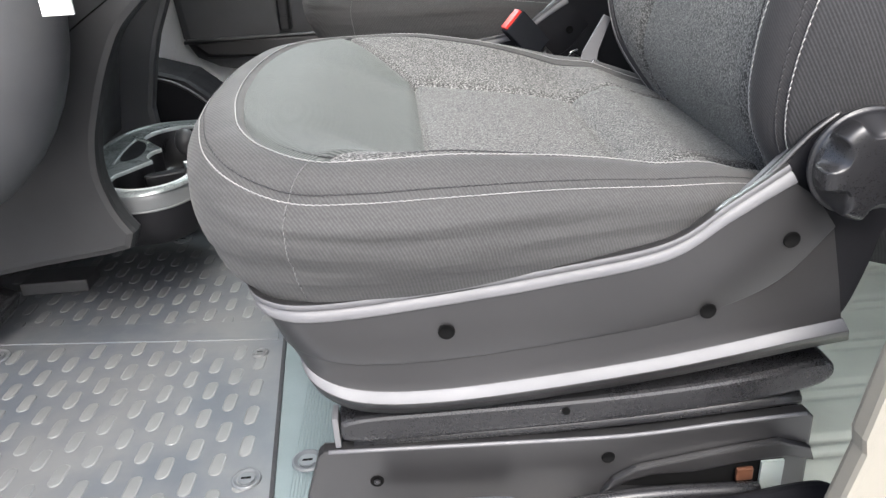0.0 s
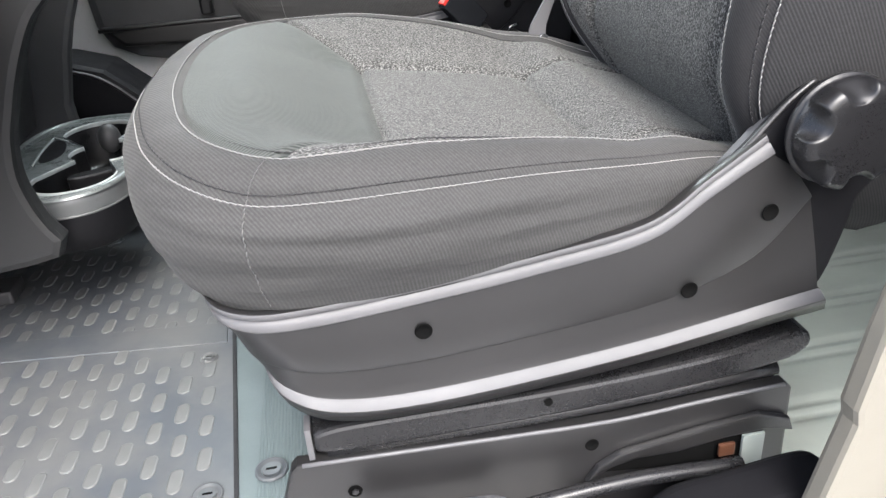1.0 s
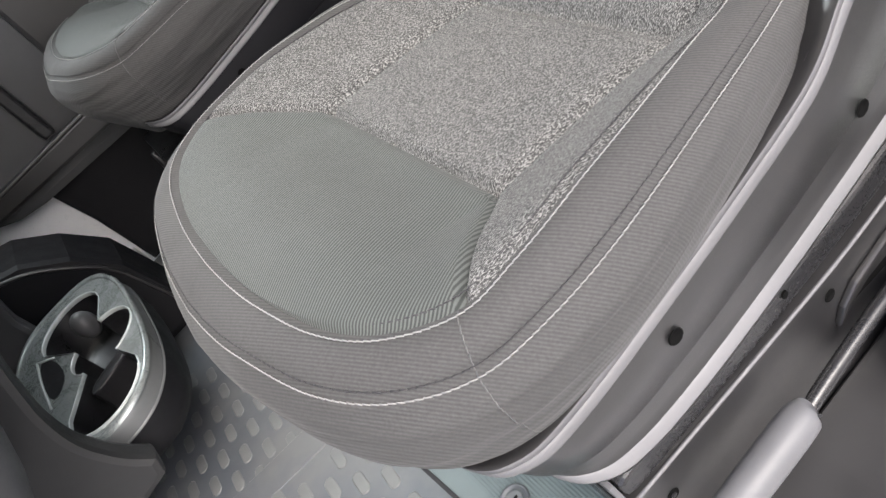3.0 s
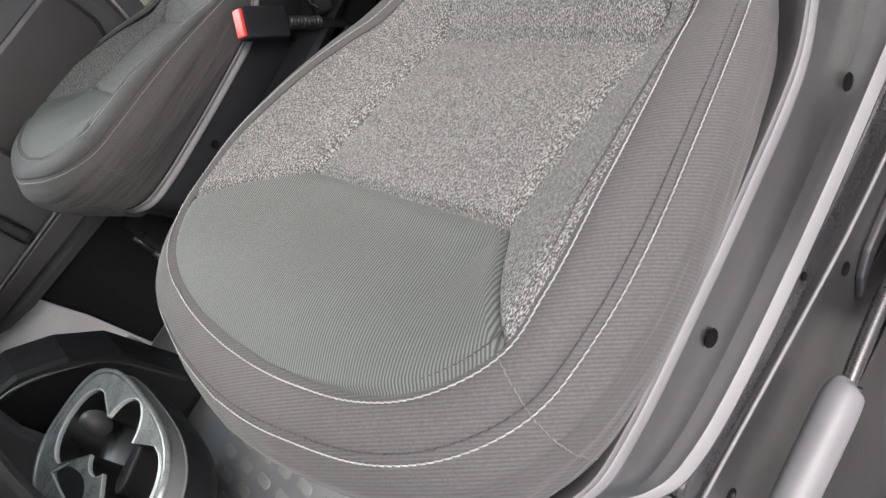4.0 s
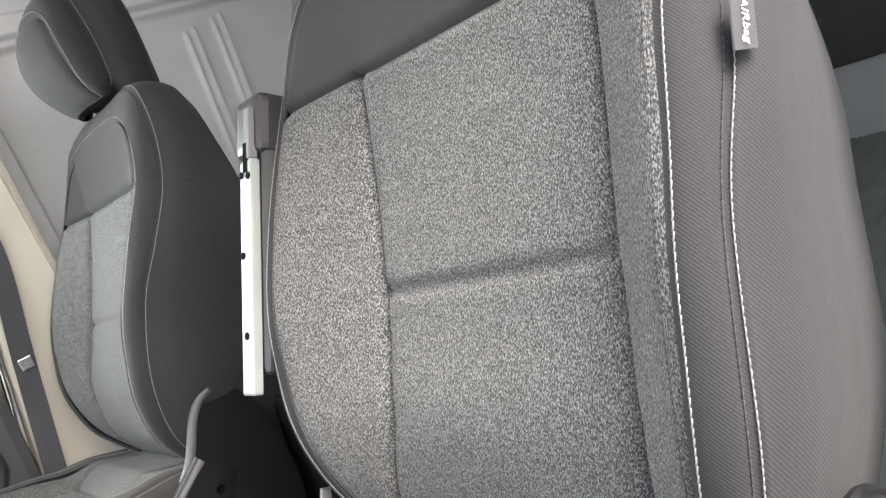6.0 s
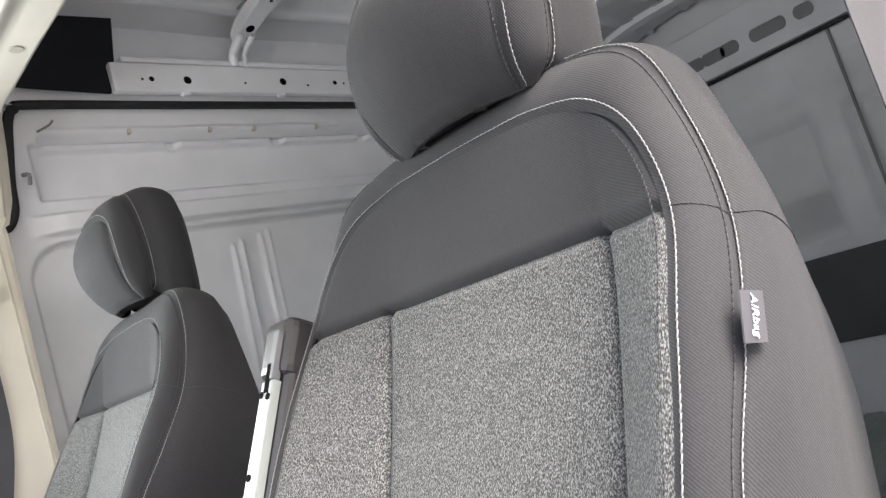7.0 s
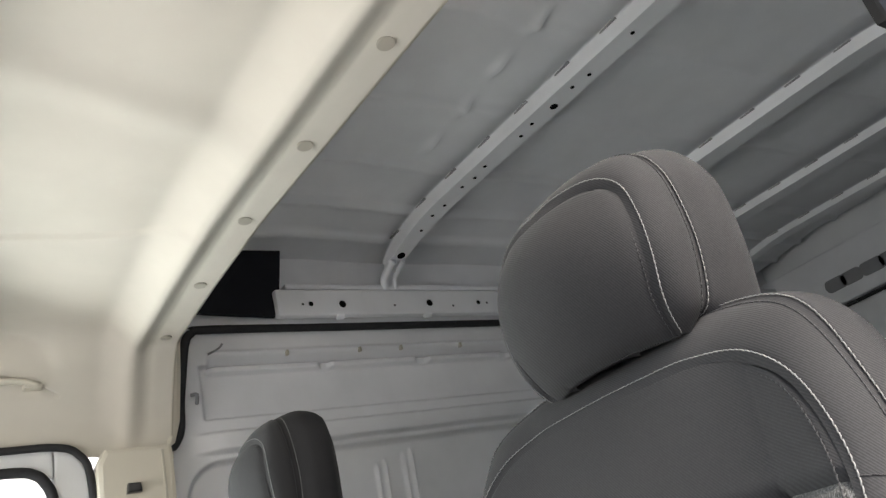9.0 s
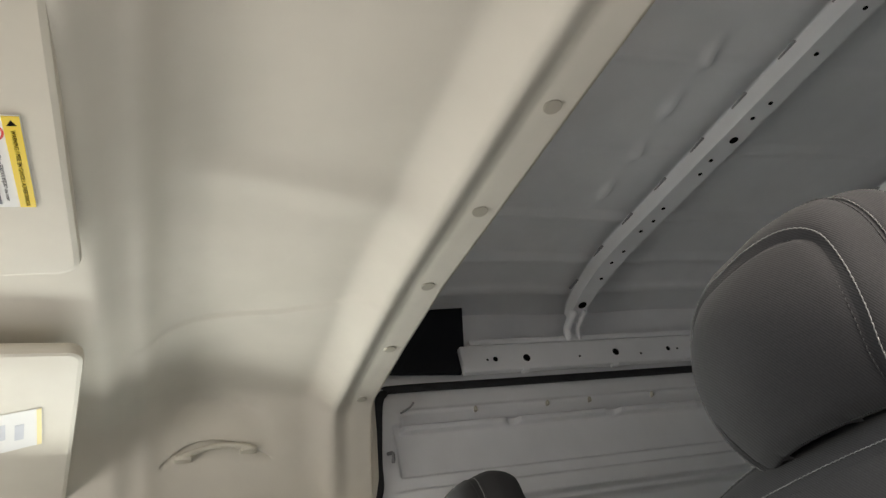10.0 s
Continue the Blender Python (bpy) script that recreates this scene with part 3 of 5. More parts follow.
def shell(parent, driver):
    """The plastic skirt round the cushion, with two pale grey ledges."""
    n = 10
    # stations from the rear, along the side, round the corner to the middle of the front: (p, x) at the top and at the foot
    xs_top = [0.302, 0.285, 0.252, 0.2, 0.1, 0.0, -0.09, -0.145, -0.178, -0.193, -0.2, -0.202]
    xs_low = [0.385, 0.33, 0.27, 0.2, 0.1, 0.0, -0.07, -0.112, -0.138, -0.152, -0.16, -0.162]
    pp = [0.264, 0.265, 0.266, 0.267, 0.269, 0.27, 0.27, 0.264, 0.235, 0.15, 0.07, 0.0]
    if not driver:
        pp = [p + 0.022 for p in pp[:8]] + [0.25, 0.16] + pp[10:]
    zt = [0.432, 0.421, 0.4, 0.368, 0.353, 0.343, 0.336, 0.336, 0.342, 0.345, 0.345, 0.345]
    zb = [0.272, 0.265, 0.256, 0.247, 0.239, 0.234, 0.238, 0.25, 0.262, 0.264, 0.264, 0.264]
    zm = [0.37, 0.325, 0.3, 0.285, 0.275, 0.268, 0.27, 0.28, 0.287, 0.287, 0.287, 0.287]
    far_z = [0.35, 0.35, 0.35, 0.348, 0.345, 0.34]

    def ring(zf, out, blend):
        near = [(p + out, -(a * (1 - blend) + b * blend), z) for p, a, b, z in zip(pp, xs_top, xs_low, zf)]
        low = [min(z, f) for z, f in zip(zf, far_z)] + list(zf[6:])
        tuck = [0.035] * 6 + [0.03, 0.02, 0.01, 0.0, 0.0, 0.0]
        far = [(p - d, q, z) for (p, q, _), z, d in zip(near, low, tuck)]
        return np.vstack([spline(near, n) * (-1, 1, 1), spline(far, n)[-2::-1]])

    def off(z, d):
        return [v + d for v in z]

    rings = [
        ("skirt", ring(off(zt, -0.03), -0.05, 0.0)), ("skirt", ring(off(zt, 0.0015), -0.008, 0.0)), ("skirt", ring(off(zt, 0.0015), -0.002, 0.0)),
        ("ledge", ring(off(zt, 0.001), 0.0, 0.0)), ("ledge", ring(off(zt, -0.003), 0.002, 0.02)), ("ledge", ring(off(zt, -0.004), -0.001, 0.03)),
        ("ledge", ring(off(zt, -0.006), -0.0008, 0.04)), ("ledge", ring(off(zt, -0.0065), 0.0005, 0.05)),
        ("ledge", ring(off(zt, -0.0145), 0.003, 0.1)), ("ledge", ring(off(zt, -0.0153), 0.0026, 0.1)), ("skirt crease", ring(off(zt, -0.0168), 0.0006, 0.1)),
        ("skirt", ring([a * 0.5 + b * 0.5 for a, b in zip(zt, zm)], 0.0012, 0.35)),
        ("skirt", ring(off(zm, 0.0022), 0.0015, 0.6)), ("skirt crease", ring(off(zm, 0.0006), 0.0006, 0.61)), ("skirt crease", ring(off(zm, -0.0012), -0.0022, 0.62)),
        ("skirt", ring([a * 0.4 + b * 0.6 for a, b in zip(zm, zb)], -0.0026, 0.8)), ("skirt", ring(off(zb, 0.0012), -0.0026, 0.9)),
        ("ledge", ring(zb, -0.002, 0.92)), ("ledge", ring(off(zb, -0.0012), 0.0, 0.925)), ("ledge", ring(off(zb, -0.0095), 0.0045, 0.97)), ("skirt crease", ring(off(zb, -0.0105), 0.0046, 0.975)),
        ("skirt", ring(off(zb, -0.013), 0.0038, 0.985)), ("skirt", ring(off(zb, -0.026), -0.003, 1.05)), ("skirt", ring(off(zb, -0.03), -0.03, 1.1)),
    ]
    world_r = [np.c_[-r[:, 1], r[:, 0], r[:, 2]] for _, r in rings]
    cols = len(world_r[0])
    # plain skirt first, so that the ledges can hang from it
    sk_v, sk_f, sharp = [], [], []
    ledges = []
    i = 0
    while i < len(rings) - 1:
        kind = "ledge" if rings[i][0] == "ledge" and rings[i + 1][0] == "ledge" else "skirt"
        j = i + 1
        while j < len(rings) - 1 and ("ledge" if rings[j][0] == "ledge" and rings[j + 1][0] == "ledge" else "skirt") == kind:
            j += 1
        v = np.vstack(world_r[i:j + 1])
        f = grid_faces(j - i + 1, cols, True)
        if kind == "skirt":
            k = len(sk_v)
            sk_v += list(v)
            sharp += [range(k + (a - i) * cols, k + (a - i + 1) * cols) for a in range(i, j + 1) if rings[a][0] == "skirt crease"]
            sk_f += [tuple(a + k for a in face) for face in f]
        else:
            ledges.append((v, f))
        i = j
    # Passenger skirt takes the blacker copy, which puts its shade into the colour.
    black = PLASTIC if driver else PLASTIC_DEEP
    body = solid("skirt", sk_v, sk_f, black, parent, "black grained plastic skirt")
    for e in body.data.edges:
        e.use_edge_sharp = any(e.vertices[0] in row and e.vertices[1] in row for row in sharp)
    # Pale trim grey also carries the up-facing ledges' shine; passenger's lower one stays black.
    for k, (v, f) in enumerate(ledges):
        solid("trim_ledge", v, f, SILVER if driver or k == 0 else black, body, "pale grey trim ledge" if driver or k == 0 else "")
    for s in (-1, 1):
        for x, y, z in ((0.0, 0.2715, 0.3), (0.2425, 0.268, 0.297), (0.3125, 0.2665, 0.363)):
            socket("screw_hole", (x, s * (y + (0.0015 if driver else 0.0235)), z), (0, s, 0), 0.0068, VOID, body)
        # upright rear cheek that carries the recliner
        if s > 0:
            continue
        if driver:
            out = [(0.25, 0.37), (0.26, 0.396), (0.293, 0.428), (0.318, 0.455), (0.343, 0.478), (0.36, 0.478), (0.385, 0.468), (0.418, 0.43), (0.43, 0.385), (0.402, 0.362), (0.399, 0.334), (0.378, 0.262), (0.345, 0.262), (0.3, 0.34)]
            rim = [(0.215, 0.372), (0.24, 0.384), (0.268, 0.403), (0.295, 0.429), (0.32, 0.456), (0.343, 0.474)]
        else:
            out = [(0.295, 0.4), (0.308, 0.44), (0.335, 0.488), (0.362, 0.522), (0.405, 0.515), (0.44, 0.46), (0.46, 0.36), (0.45, 0.24), (0.41, 0.18), (0.36, 0.18), (0.3, 0.3)]
            rim = [(0.27, 0.402), (0.29, 0.42), (0.308, 0.446), (0.33, 0.482), (0.353, 0.506), (0.376, 0.515)]
        lean = 0.258 if driver else 0.2705
        lo, hi = sorted((s * (lean - 0.0085), s * lean))
        # Cheek is blacker than the skirt, with the rear shade in its colour.
        prism("rear_cheek", rounded(out), lo, hi, "y", PLASTIC_DEEP, body)
        # Passenger strip is coloured pale for its lit edge; the driver's stays black.
        tube("cheek_edge", [(x, s * lean, z) for x, z in rim], 0.0028 if driver else 0.008, PLASTIC if driver else SILVER, body, "edge strip along the cheek", m=6)
        # inner face of the cheek, folded in towards the cushion; pale grey imitates its reflection
        c = spline(rim, 6)
        net = [(x + 0.012 * (1 - u) - 0.003 + 0.006 * u, s * (lean - 0.001 - 0.036 * (1 - u)), z - 0.012 * (1 - u)) for x, z in c for u in (0.0, 0.5, 1.0)]
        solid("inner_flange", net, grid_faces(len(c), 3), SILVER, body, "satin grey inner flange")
    return body


def knob(parent):
    """Recliner hand wheel: a flange and a drum with six round finger scoops."""
    n, verts = 180, []
    prof = [(0.046, -0.004), (0.0475, 0.0), (0.0472, 0.0012), (0.0465, 0.0018), (0.0442, 0.0022), (0.0452, 0.006), (0.0458, 0.01), (0.0458, 0.0195), (0.0448, 0.0228), (0.0428, 0.0255), (0.0395, 0.0274), (0.036, 0.028), (0.028, 0.0281), (0.012, 0.0281), (0.0005, 0.0281)]
    c = Vector((0.358, -0.277, 0.436))
    for k, (r, d) in enumerate(prof):
        for i in range(n):
            a = 2 * math.pi * i / n
            off = (a - radians(99) + math.pi / 6) % (math.pi / 3) - math.pi / 6
            scoop = 0.85 * math.sqrt(max(0.0, 0.0138**2 - (0.0435 * off) ** 2)) * math.sin(math.pi * min(1.0, max(0.0, (d - 0.0035) / 0.0245)) ** 1.3 * 0.62)
            rr = r if k < 4 or r < 0.03 else r - scoop * min(1.0, (r - 0.028) / 0.012)
            verts.append((c.x + rr * math.cos(a), c.y - d, c.z + rr * math.sin(a)))
    return solid("recliner_knob", verts, grid_faces(len(prof), n, True, True), BLACK_GLOSS, parent, "scooped black recliner knob")


def build_seat(driver):
    name, label = ("driver_seat", "grey fabric driver seat with pale stitching and black base") if driver else ("passenger_seat", "grey fabric passenger seat with dark upright headrest")
    seat = empty(name, label, "car seat", "cab seats")
    side = 1 if driver else -1
    cushion(seat, side)
    backrest(seat, side)
    headrest(seat, side)
    shell(seat, driver)
    if driver:
        knob(seat)
    # slide and pedestal
    for s in (-1, 1):
        y = s * 0.255
        lo, hi = sorted((s * 0.216, s * 0.2545))
        prism("slide_rail", rounded([(-0.108, 0.165), (-0.112, 0.181), (-0.108, 0.198), (0.0, 0.197), (0.17, 0.197), (0.3, 0.206), (0.37, 0.22), (0.388, 0.214), (0.388, 0.196), (0.366, 0.184), (0.3, 0.174), (0.17, 0.166), (0.0, 0.165)], 2), lo, hi, "y", BLACK_STEEL, seat, "black steel slide rail", 0.008, 4)
        tube("lower_rail", [(-0.1, s * 0.24, 0.16), (0.1, s * 0.24, 0.158), (0.25, s * 0.24, 0.162), (0.362, s * 0.24, 0.168)], 0.008, BLACK_STEEL, seat, "black lower rail", m=4)
        box("rail_end", (-0.118, min(s * 0.226, s * 0.25), 0.16), (-0.112, max(s * 0.226, s * 0.25), 0.196), SILVER, seat, "worn grey rail end", 0.001)
        disc("rail_hole", (0.115, y + s * 0.0006, 0.186), (0, s, 0), 0.004, 0.002, VOID, seat, bevel=0)
    # Passenger pedestal and covers use the same shade-darkened plastic.
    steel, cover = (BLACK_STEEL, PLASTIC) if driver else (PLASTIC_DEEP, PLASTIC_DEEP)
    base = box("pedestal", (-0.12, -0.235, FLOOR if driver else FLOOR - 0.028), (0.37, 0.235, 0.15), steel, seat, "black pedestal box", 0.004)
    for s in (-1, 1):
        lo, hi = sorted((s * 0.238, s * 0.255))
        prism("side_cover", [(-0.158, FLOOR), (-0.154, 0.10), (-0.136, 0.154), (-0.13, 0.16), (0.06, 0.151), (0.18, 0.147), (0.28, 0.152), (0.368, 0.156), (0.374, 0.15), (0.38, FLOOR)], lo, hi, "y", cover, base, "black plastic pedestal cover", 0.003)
        # Bright line painted on the driver's bead in pale grey; passenger's stays black.
        tube("cover_bead", [(-0.125, s * 0.2535, 0.1585), (0.06, s * 0.2535, 0.1505), (0.18, s * 0.2535, 0.1465), (0.28, s * 0.2535, 0.1515), (0.366, s * 0.2535, 0.155)], 0.0022, SILVER if driver else cover, base, "bead along the pedestal cover", m=4)
        for x, z, r in ((-0.08, 0.118, 0.0062), (0.16, 0.122, 0.0062)):
            socket("bolt_recess", (x, s * 0.2555, z), (0, s, 0), r, VOID, base)
            if x < 0 and driver:
                disc("bolt", (x, s * 0.2562, z - 0.0008), (0, s, 0), 0.0036, 0.0024, BLACK_STEEL, base, "dark steel bolt head", 6, 0.0006)
    return seat


driver = build_seat(True)
driver.location = (0, 0.27, 0)
passenger = build_seat(False)
passenger.location = (0.024, 1.291, 0.028)
passenger.rotation_euler.z = -0.012


# ---- the van: shell and openings ----
def structure(ob, label, category):
    return tagged(ob, label, category, kind="structure")


def slab(name, lo, hi, mat, label, category, bevel=0.0):
    return structure(box(name, lo, hi, mat, None, "", bevel), label, category)


def sheet(name, us, vs, point, mat, parent=None, label="", flip=False):
    """A surface over a net of us and vs, by point(u, v)."""
    return solid(name, [point(u, v) for u in us for v in vs], grid_faces(len(us), len(vs), flip), mat, parent, label)


def bell(x, mid, width):
    return math.exp(-(((x - mid) / width) ** 2))


slab("backdrop", (-9, 8.0, -0.6), (9, 8.1, 6.0), WHITE, "plain pale wall far outside the passenger window", "backdrop")
slab("ground", (-40, -40, -0.62), (40, 40, -0.6), ASPHALT, "pale worn grey asphalt yard outside the van", "ground")

# cab floor and mat
floor = structure(prism("floor", [(-1.45, -0.12), (-0.217, -0.12), (-0.354, 1.6), (-1.45, 1.6)], FLOOR - 0.05, FLOOR, "z", MAT_RUBBER, None, "", 0), "dark grey rubber floor mat with oblong studs", "floor mat")


def ribbed(x, y):
    return FLOOR - 0.003 + 0.0013 * (0.5 + 0.5 * math.cos(2 * math.pi * x / 0.0048)) * smooth(-0.222, -0.214, x)


sill_plate = structure(sheet("sill_plate", np.r_[-0.36, np.arange(-0.225, 0.42, 0.0012)], (-0.12, 0.5, 1.6), lambda x, y: (x, y, ribbed(x, y)), SILL, flip=True), "teal grey ribbed floor plate beside the mat", "floor plate")
slab("underfloor", (-0.36, -0.12, FLOOR - 0.05), (0.42, 1.6, FLOOR - 0.008), SILL, "floor below the ribbed plate", "floor")

# cargo floor with pressed grooves that run to the rear
gy = np.arange(-0.12, 1.69, 0.006)


def cargo_z(y):
    d = (y % 0.115)
    return -0.02 - 0.006 * (bell(d, 0.03, 0.006) + bell(d, 0.055, 0.006))


structure(sheet("cargo_floor", (0.42, 1.2, 2.2, 3.42), gy, lambda x, y: (x, y, cargo_z(y)), FLOOR_PAINT), "pale green grey cargo floor with pressed grooves", "cargo floor")

# passenger side of the load space: sliding door with pressed panels
def door_y(x, z):
    inside = smooth(0.57, 0.59, x)
    notch = sum(smooth(a, a + 0.008, x) * (1 - smooth(b - 0.008, b, x)) for a, b in ((0.905, 0.95), (1.25, 1.305), (1.6, 1.65)))
    y = 1.665
    # recess below the lip, and the channel with the folded lip at its top
    y += 0.024 * smooth(0.548, 0.56, x) * smooth(1.45, 1.46, z) * (1 - smooth(1.6, 1.606, z))
    y += 0.034 * inside * smooth(1.6, 1.603, z) * min(1.0, max(0.0, (1.629 - z) / 0.026))
    y -= 0.024 * inside * smooth(1.579 - 0.006 * notch, 1.584 - 0.006 * notch, z) * (1 - smooth(1.598, 1.602, z)) * (1 - 0.7 * notch)
    y -= 0.006 * bell(z, 1.638, 0.006) * inside
    # lower panel with a rounded corner
    corner = math.hypot(max(0, 0.586 - x), max(0, z - 1.246))
    y += 0.024 * (1 - smooth(0.09, 0.101, corner))
    for xr, z0, z1 in ((1.03, 0.9, 1.29), (1.058, 0.9, 1.3), (1.125, 1.0, 1.31), (1.152, 1.0, 1.32)):
        y -= 0.011 * bell(x - 0.078 * (z - 1.3), xr + 0.01, 0.006) * smooth(z0 - 0.05, z0 + 0.05, z) * (1 - smooth(z1 - 0.03, z1, z))
    # ridge between the panels
    y -= 0.026 * min(1.0, max(0.0, (z - 1.358) / 0.008)) * (1 - smooth(1.408, 1.42, z)) * smooth(0.5, 0.6, x)
    return y


xs = np.unique(np.r_[np.arange(0.45, 0.62, 0.004), np.arange(0.62, 1.0, 0.008), np.arange(1.0, 1.2, 0.004), np.arange(1.2, 1.7, 0.008), np.arange(1.7, 3.43, 0.1)])
zs = np.unique(np.r_[np.arange(-0.03, 1.1, 0.04), np.arange(1.1, 1.34, 0.006), np.arange(1.34, 1.71, 0.003)])
wall_p = structure(sheet("wall_passenger", xs, zs, lambda x, z: (x, door_y(x, z), z), BODY), "pale grey painted steel sliding door with pressed panels", "van wall")
slab("wall_outer", (0.45, 1.71, -0.1), (3.5, 1.76, 2.0), WHITE, "white van side outside", "van wall")
slab("wall_upper", (0.45, 1.64, 1.70), (3.43, 1.71, 1.99), BODY, "painted steel above the sliding door", "van wall")
seal = structure(tube("door_seal", [(3.4, 1.648, 1.702), (2.0, 1.648, 1.702), (1.0, 1.648, 1.702), (0.58, 1.648, 1.703), (0.535, 1.648, 1.692), (0.515, 1.648, 1.66), (0.5, 1.648, 1.58), (0.487, 1.648, 1.5), (0.48, 1.648, 1.43), (0.462, 1.646, 1.392), (0.44, 1.64, 1.38)], 0.0125, SEAL, sides=10, m=8), "black rubber door seal", "door seal")
for x in (0.81, 1.05, 1.2, 1.436):
    box("trim_clip", (x - 0.004, 1.654, 1.622), (x + 0.004, 1.668, 1.637), CAP, wall_p, "small grey clip", 0.002)
tube("latch_hook", [(0.575, 1.65, 1.63), (0.6, 1.635, 1.64), (0.612, 1.63, 1.652)], 0.003, SHADE_GREY, wall_p, "grey door hook", m=4)
tube("door_bump", [(0.52, 1.655, 1.52), (0.53, 1.64, 1.515), (0.527, 1.64, 1.49)], 0.005, SHADE_GREY, wall_p, "grey door buffer", m=4)

# roof side rail, punched
rail = structure(box("roof_rail", (0.765, 1.572, 1.708), (3.42, 1.6, 1.792), BODY, bevel=0.006), "white roof side rail with punched holes", "roof rail")
structure(box("rail_flange", (0.8, 1.574, 1.794), (3.42, 1.66, 1.812), BODY, bevel=0.005), "painted upper flange of the side rail", "roof rail")
for x, z, r in ((0.844, 1.743, 0.004), (0.87, 1.744, 0.0085), (0.974, 1.743, 0.013), (1.157, 1.738, 0.004), (1.292, 1.746, 0.013), (1.383, 1.735, 0.004), (1.494, 1.747, 0.0085), (1.53, 1.745, 0.004), (1.75, 1.745, 0.013), (2.0, 1.745, 0.009)):
    socket("punched_hole", (x, 1.5717, z), (0, -1, 0), r * 0.78, VOID, rail)
for x in (0.964, 1.279, 1.6):
    box("rail_clip", (x - 0.012, 1.574, 1.7), (x + 0.012, 1.592, 1.712), BODY, rail, "folded steel tab", 0.003)
felt = prism("felt_pad", [(0.5, 1.735), (0.57, 1.728), (0.765, 1.716), (0.772, 1.76), (0.785, 1.766), (0.825, 1.985), (0.56, 1.99)], 1.596, 1.612, "y", FELT, None, "", 0.003)
tagged(felt, "black felt pad behind the headliner edge", "felt pad")

# roof skin with swages, one sheet
def roof_z(x, y):
    z = 1.975 - 0.05 * smooth(1.2, 1.7, y) - 0.05 * smooth(0.36, -0.14, y)
    for yy, w in ((1.36, 0.014), (1.503, 0.014), (1.16, 0.012)):
        z -= 0.02 * bell(y, yy, w * 0.8)
    z += 0.004 * math.sin(9 * x)
    for yy in (0.57, 0.73, 0.89, 1.05):
        z -= 0.016 * bell(x, 1.05, 0.012) * bell(y, yy, 0.035)
    for yy in (0.35, 0.65, 0.95):
        z -= 0.009 * bell(y + 0.06 * x, yy, 0.016)
    return z


rx = np.unique(np.r_[np.arange(0.3, 1.0, 0.05), np.arange(1.0, 1.12, 0.01), np.arange(1.15, 3.45, 0.1)])
ry = np.arange(-0.16, 1.69, 0.0125)
structure(sheet("ceiling", rx, ry, lambda x, y: (x, y, roof_z(x, y)), BODY, flip=True), "pale grey steel roof skin with shallow swages", "van roof")
slab("roof_outer", (-0.45, -0.2, 2.0), (3.5, 1.76, 2.03), WHITE, "white van roof outside", "van roof")


def lean(y):
    """The bows run slightly askew."""
    return -0.075 * (y - 0.9)


def roof_rib(x, width, depth, holes):
    """A pressed hat-section bow under the roof, with its foot on the side rail."""
    prof = [(-width * 1.35, 0.0), (-width * 1.2, -0.002), (-width, -depth), (width, -depth), (width * 1.1, -0.002), (width * 1.4, 0.0)]
    ys = list(np.arange(-0.12, 1.5, 0.06)) + [1.5, 1.525, 1.545]
    verts = []
    for y in ys:
        drop = 0.0 if y < 1.45 else 0.03 * ((y - 1.45) / 0.095) ** 2
        base = 1.945 - 0.05 * smooth(1.2, 1.7, y) - 0.05 * smooth(0.36, -0.14, y) - drop
        thin = 1.0 - 0.3 * smooth(1.3, 1.55, y)
        verts += [(x + lean(y) + dx * thin, y, base + dz) for dx, dz in prof]
    rib = structure(solid("roof_bow", verts, grid_faces(len(ys), len(prof), True), BODY, None, "", False), "pale painted steel roof bow", "roof bow")
    if holes:
        for k, y in enumerate((0.3, 0.36, 0.484, 0.632, 0.683, 0.759, 0.835, 0.888, 1.034, 1.091, 1.14, 1.239, 1.293, 1.368)):
            z = 1.945 - 0.05 * smooth(1.2, 1.7, y) - 0.05 * smooth(0.36, -0.14, y) - depth
            disc("punched_hole", (x + lean(y) + (0.004 if k % 2 else -0.004), y, z - 0.0005), (0, 0, -1), 0.0055 if y != 0.759 else 0.011, 0.002, VOID, rib, bevel=0, sides=10)
        disc("foot_hole", (x + lean(1.486), 1.486, 1.9435 - 0.05 * smooth(1.2, 1.7, 1.486) - 0.0043 - depth), (0, -0.3, -1), 0.0135, 0.004, VOID, rib, bevel=0, sides=18)
    for y in np.arange(0.2, 1.5, 0.155):
        for s in (-1, 1) if not holes else (-1,):
            z = 1.944 - 0.05 * smooth(1.2, 1.7, y) - 0.05 * smooth(0.36, -0.14, y)
            box("glue_gap", (x + lean(y) + s * width * 1.22 - 0.003, y - 0.026, z - 0.004), (x + lean(y) + s * width * 1.22 + 0.003, y + 0.026, z + 0.001), SHADE_GREY, rib, bevel=0)
    for s, r in ((-0.62, 0.013), (0.5, 0.008)):
        tube("bow_leg", [(x - 0.05 + s * width, 1.5, 1.875 - depth * 0.5), (x - 0.05 + s * width, 1.54, 1.862 - depth * 0.5), (x - 0.05 + s * width, 1.568, 1.83), (x - 0.05 + s * width, 1.58, 1.795)], r, BODY, rib, "curved steel leg", sides=10, m=5)
    return rib


for x, w, d, hs in ((1.212, 0.034, 0.038, True), (1.995, 0.042, 0.035, False), (2.62, 0.04, 0.028, False), (3.08, 0.035, 0.025, False)):
    roof_rib(x, w, d, hs)

# driver side wall, rear doors
slab("wall_driver", (0.74, -0.2, -0.1), (3.5, -0.13, 2.0), BODY, "pale painted steel side wall of the load space", "van wall")


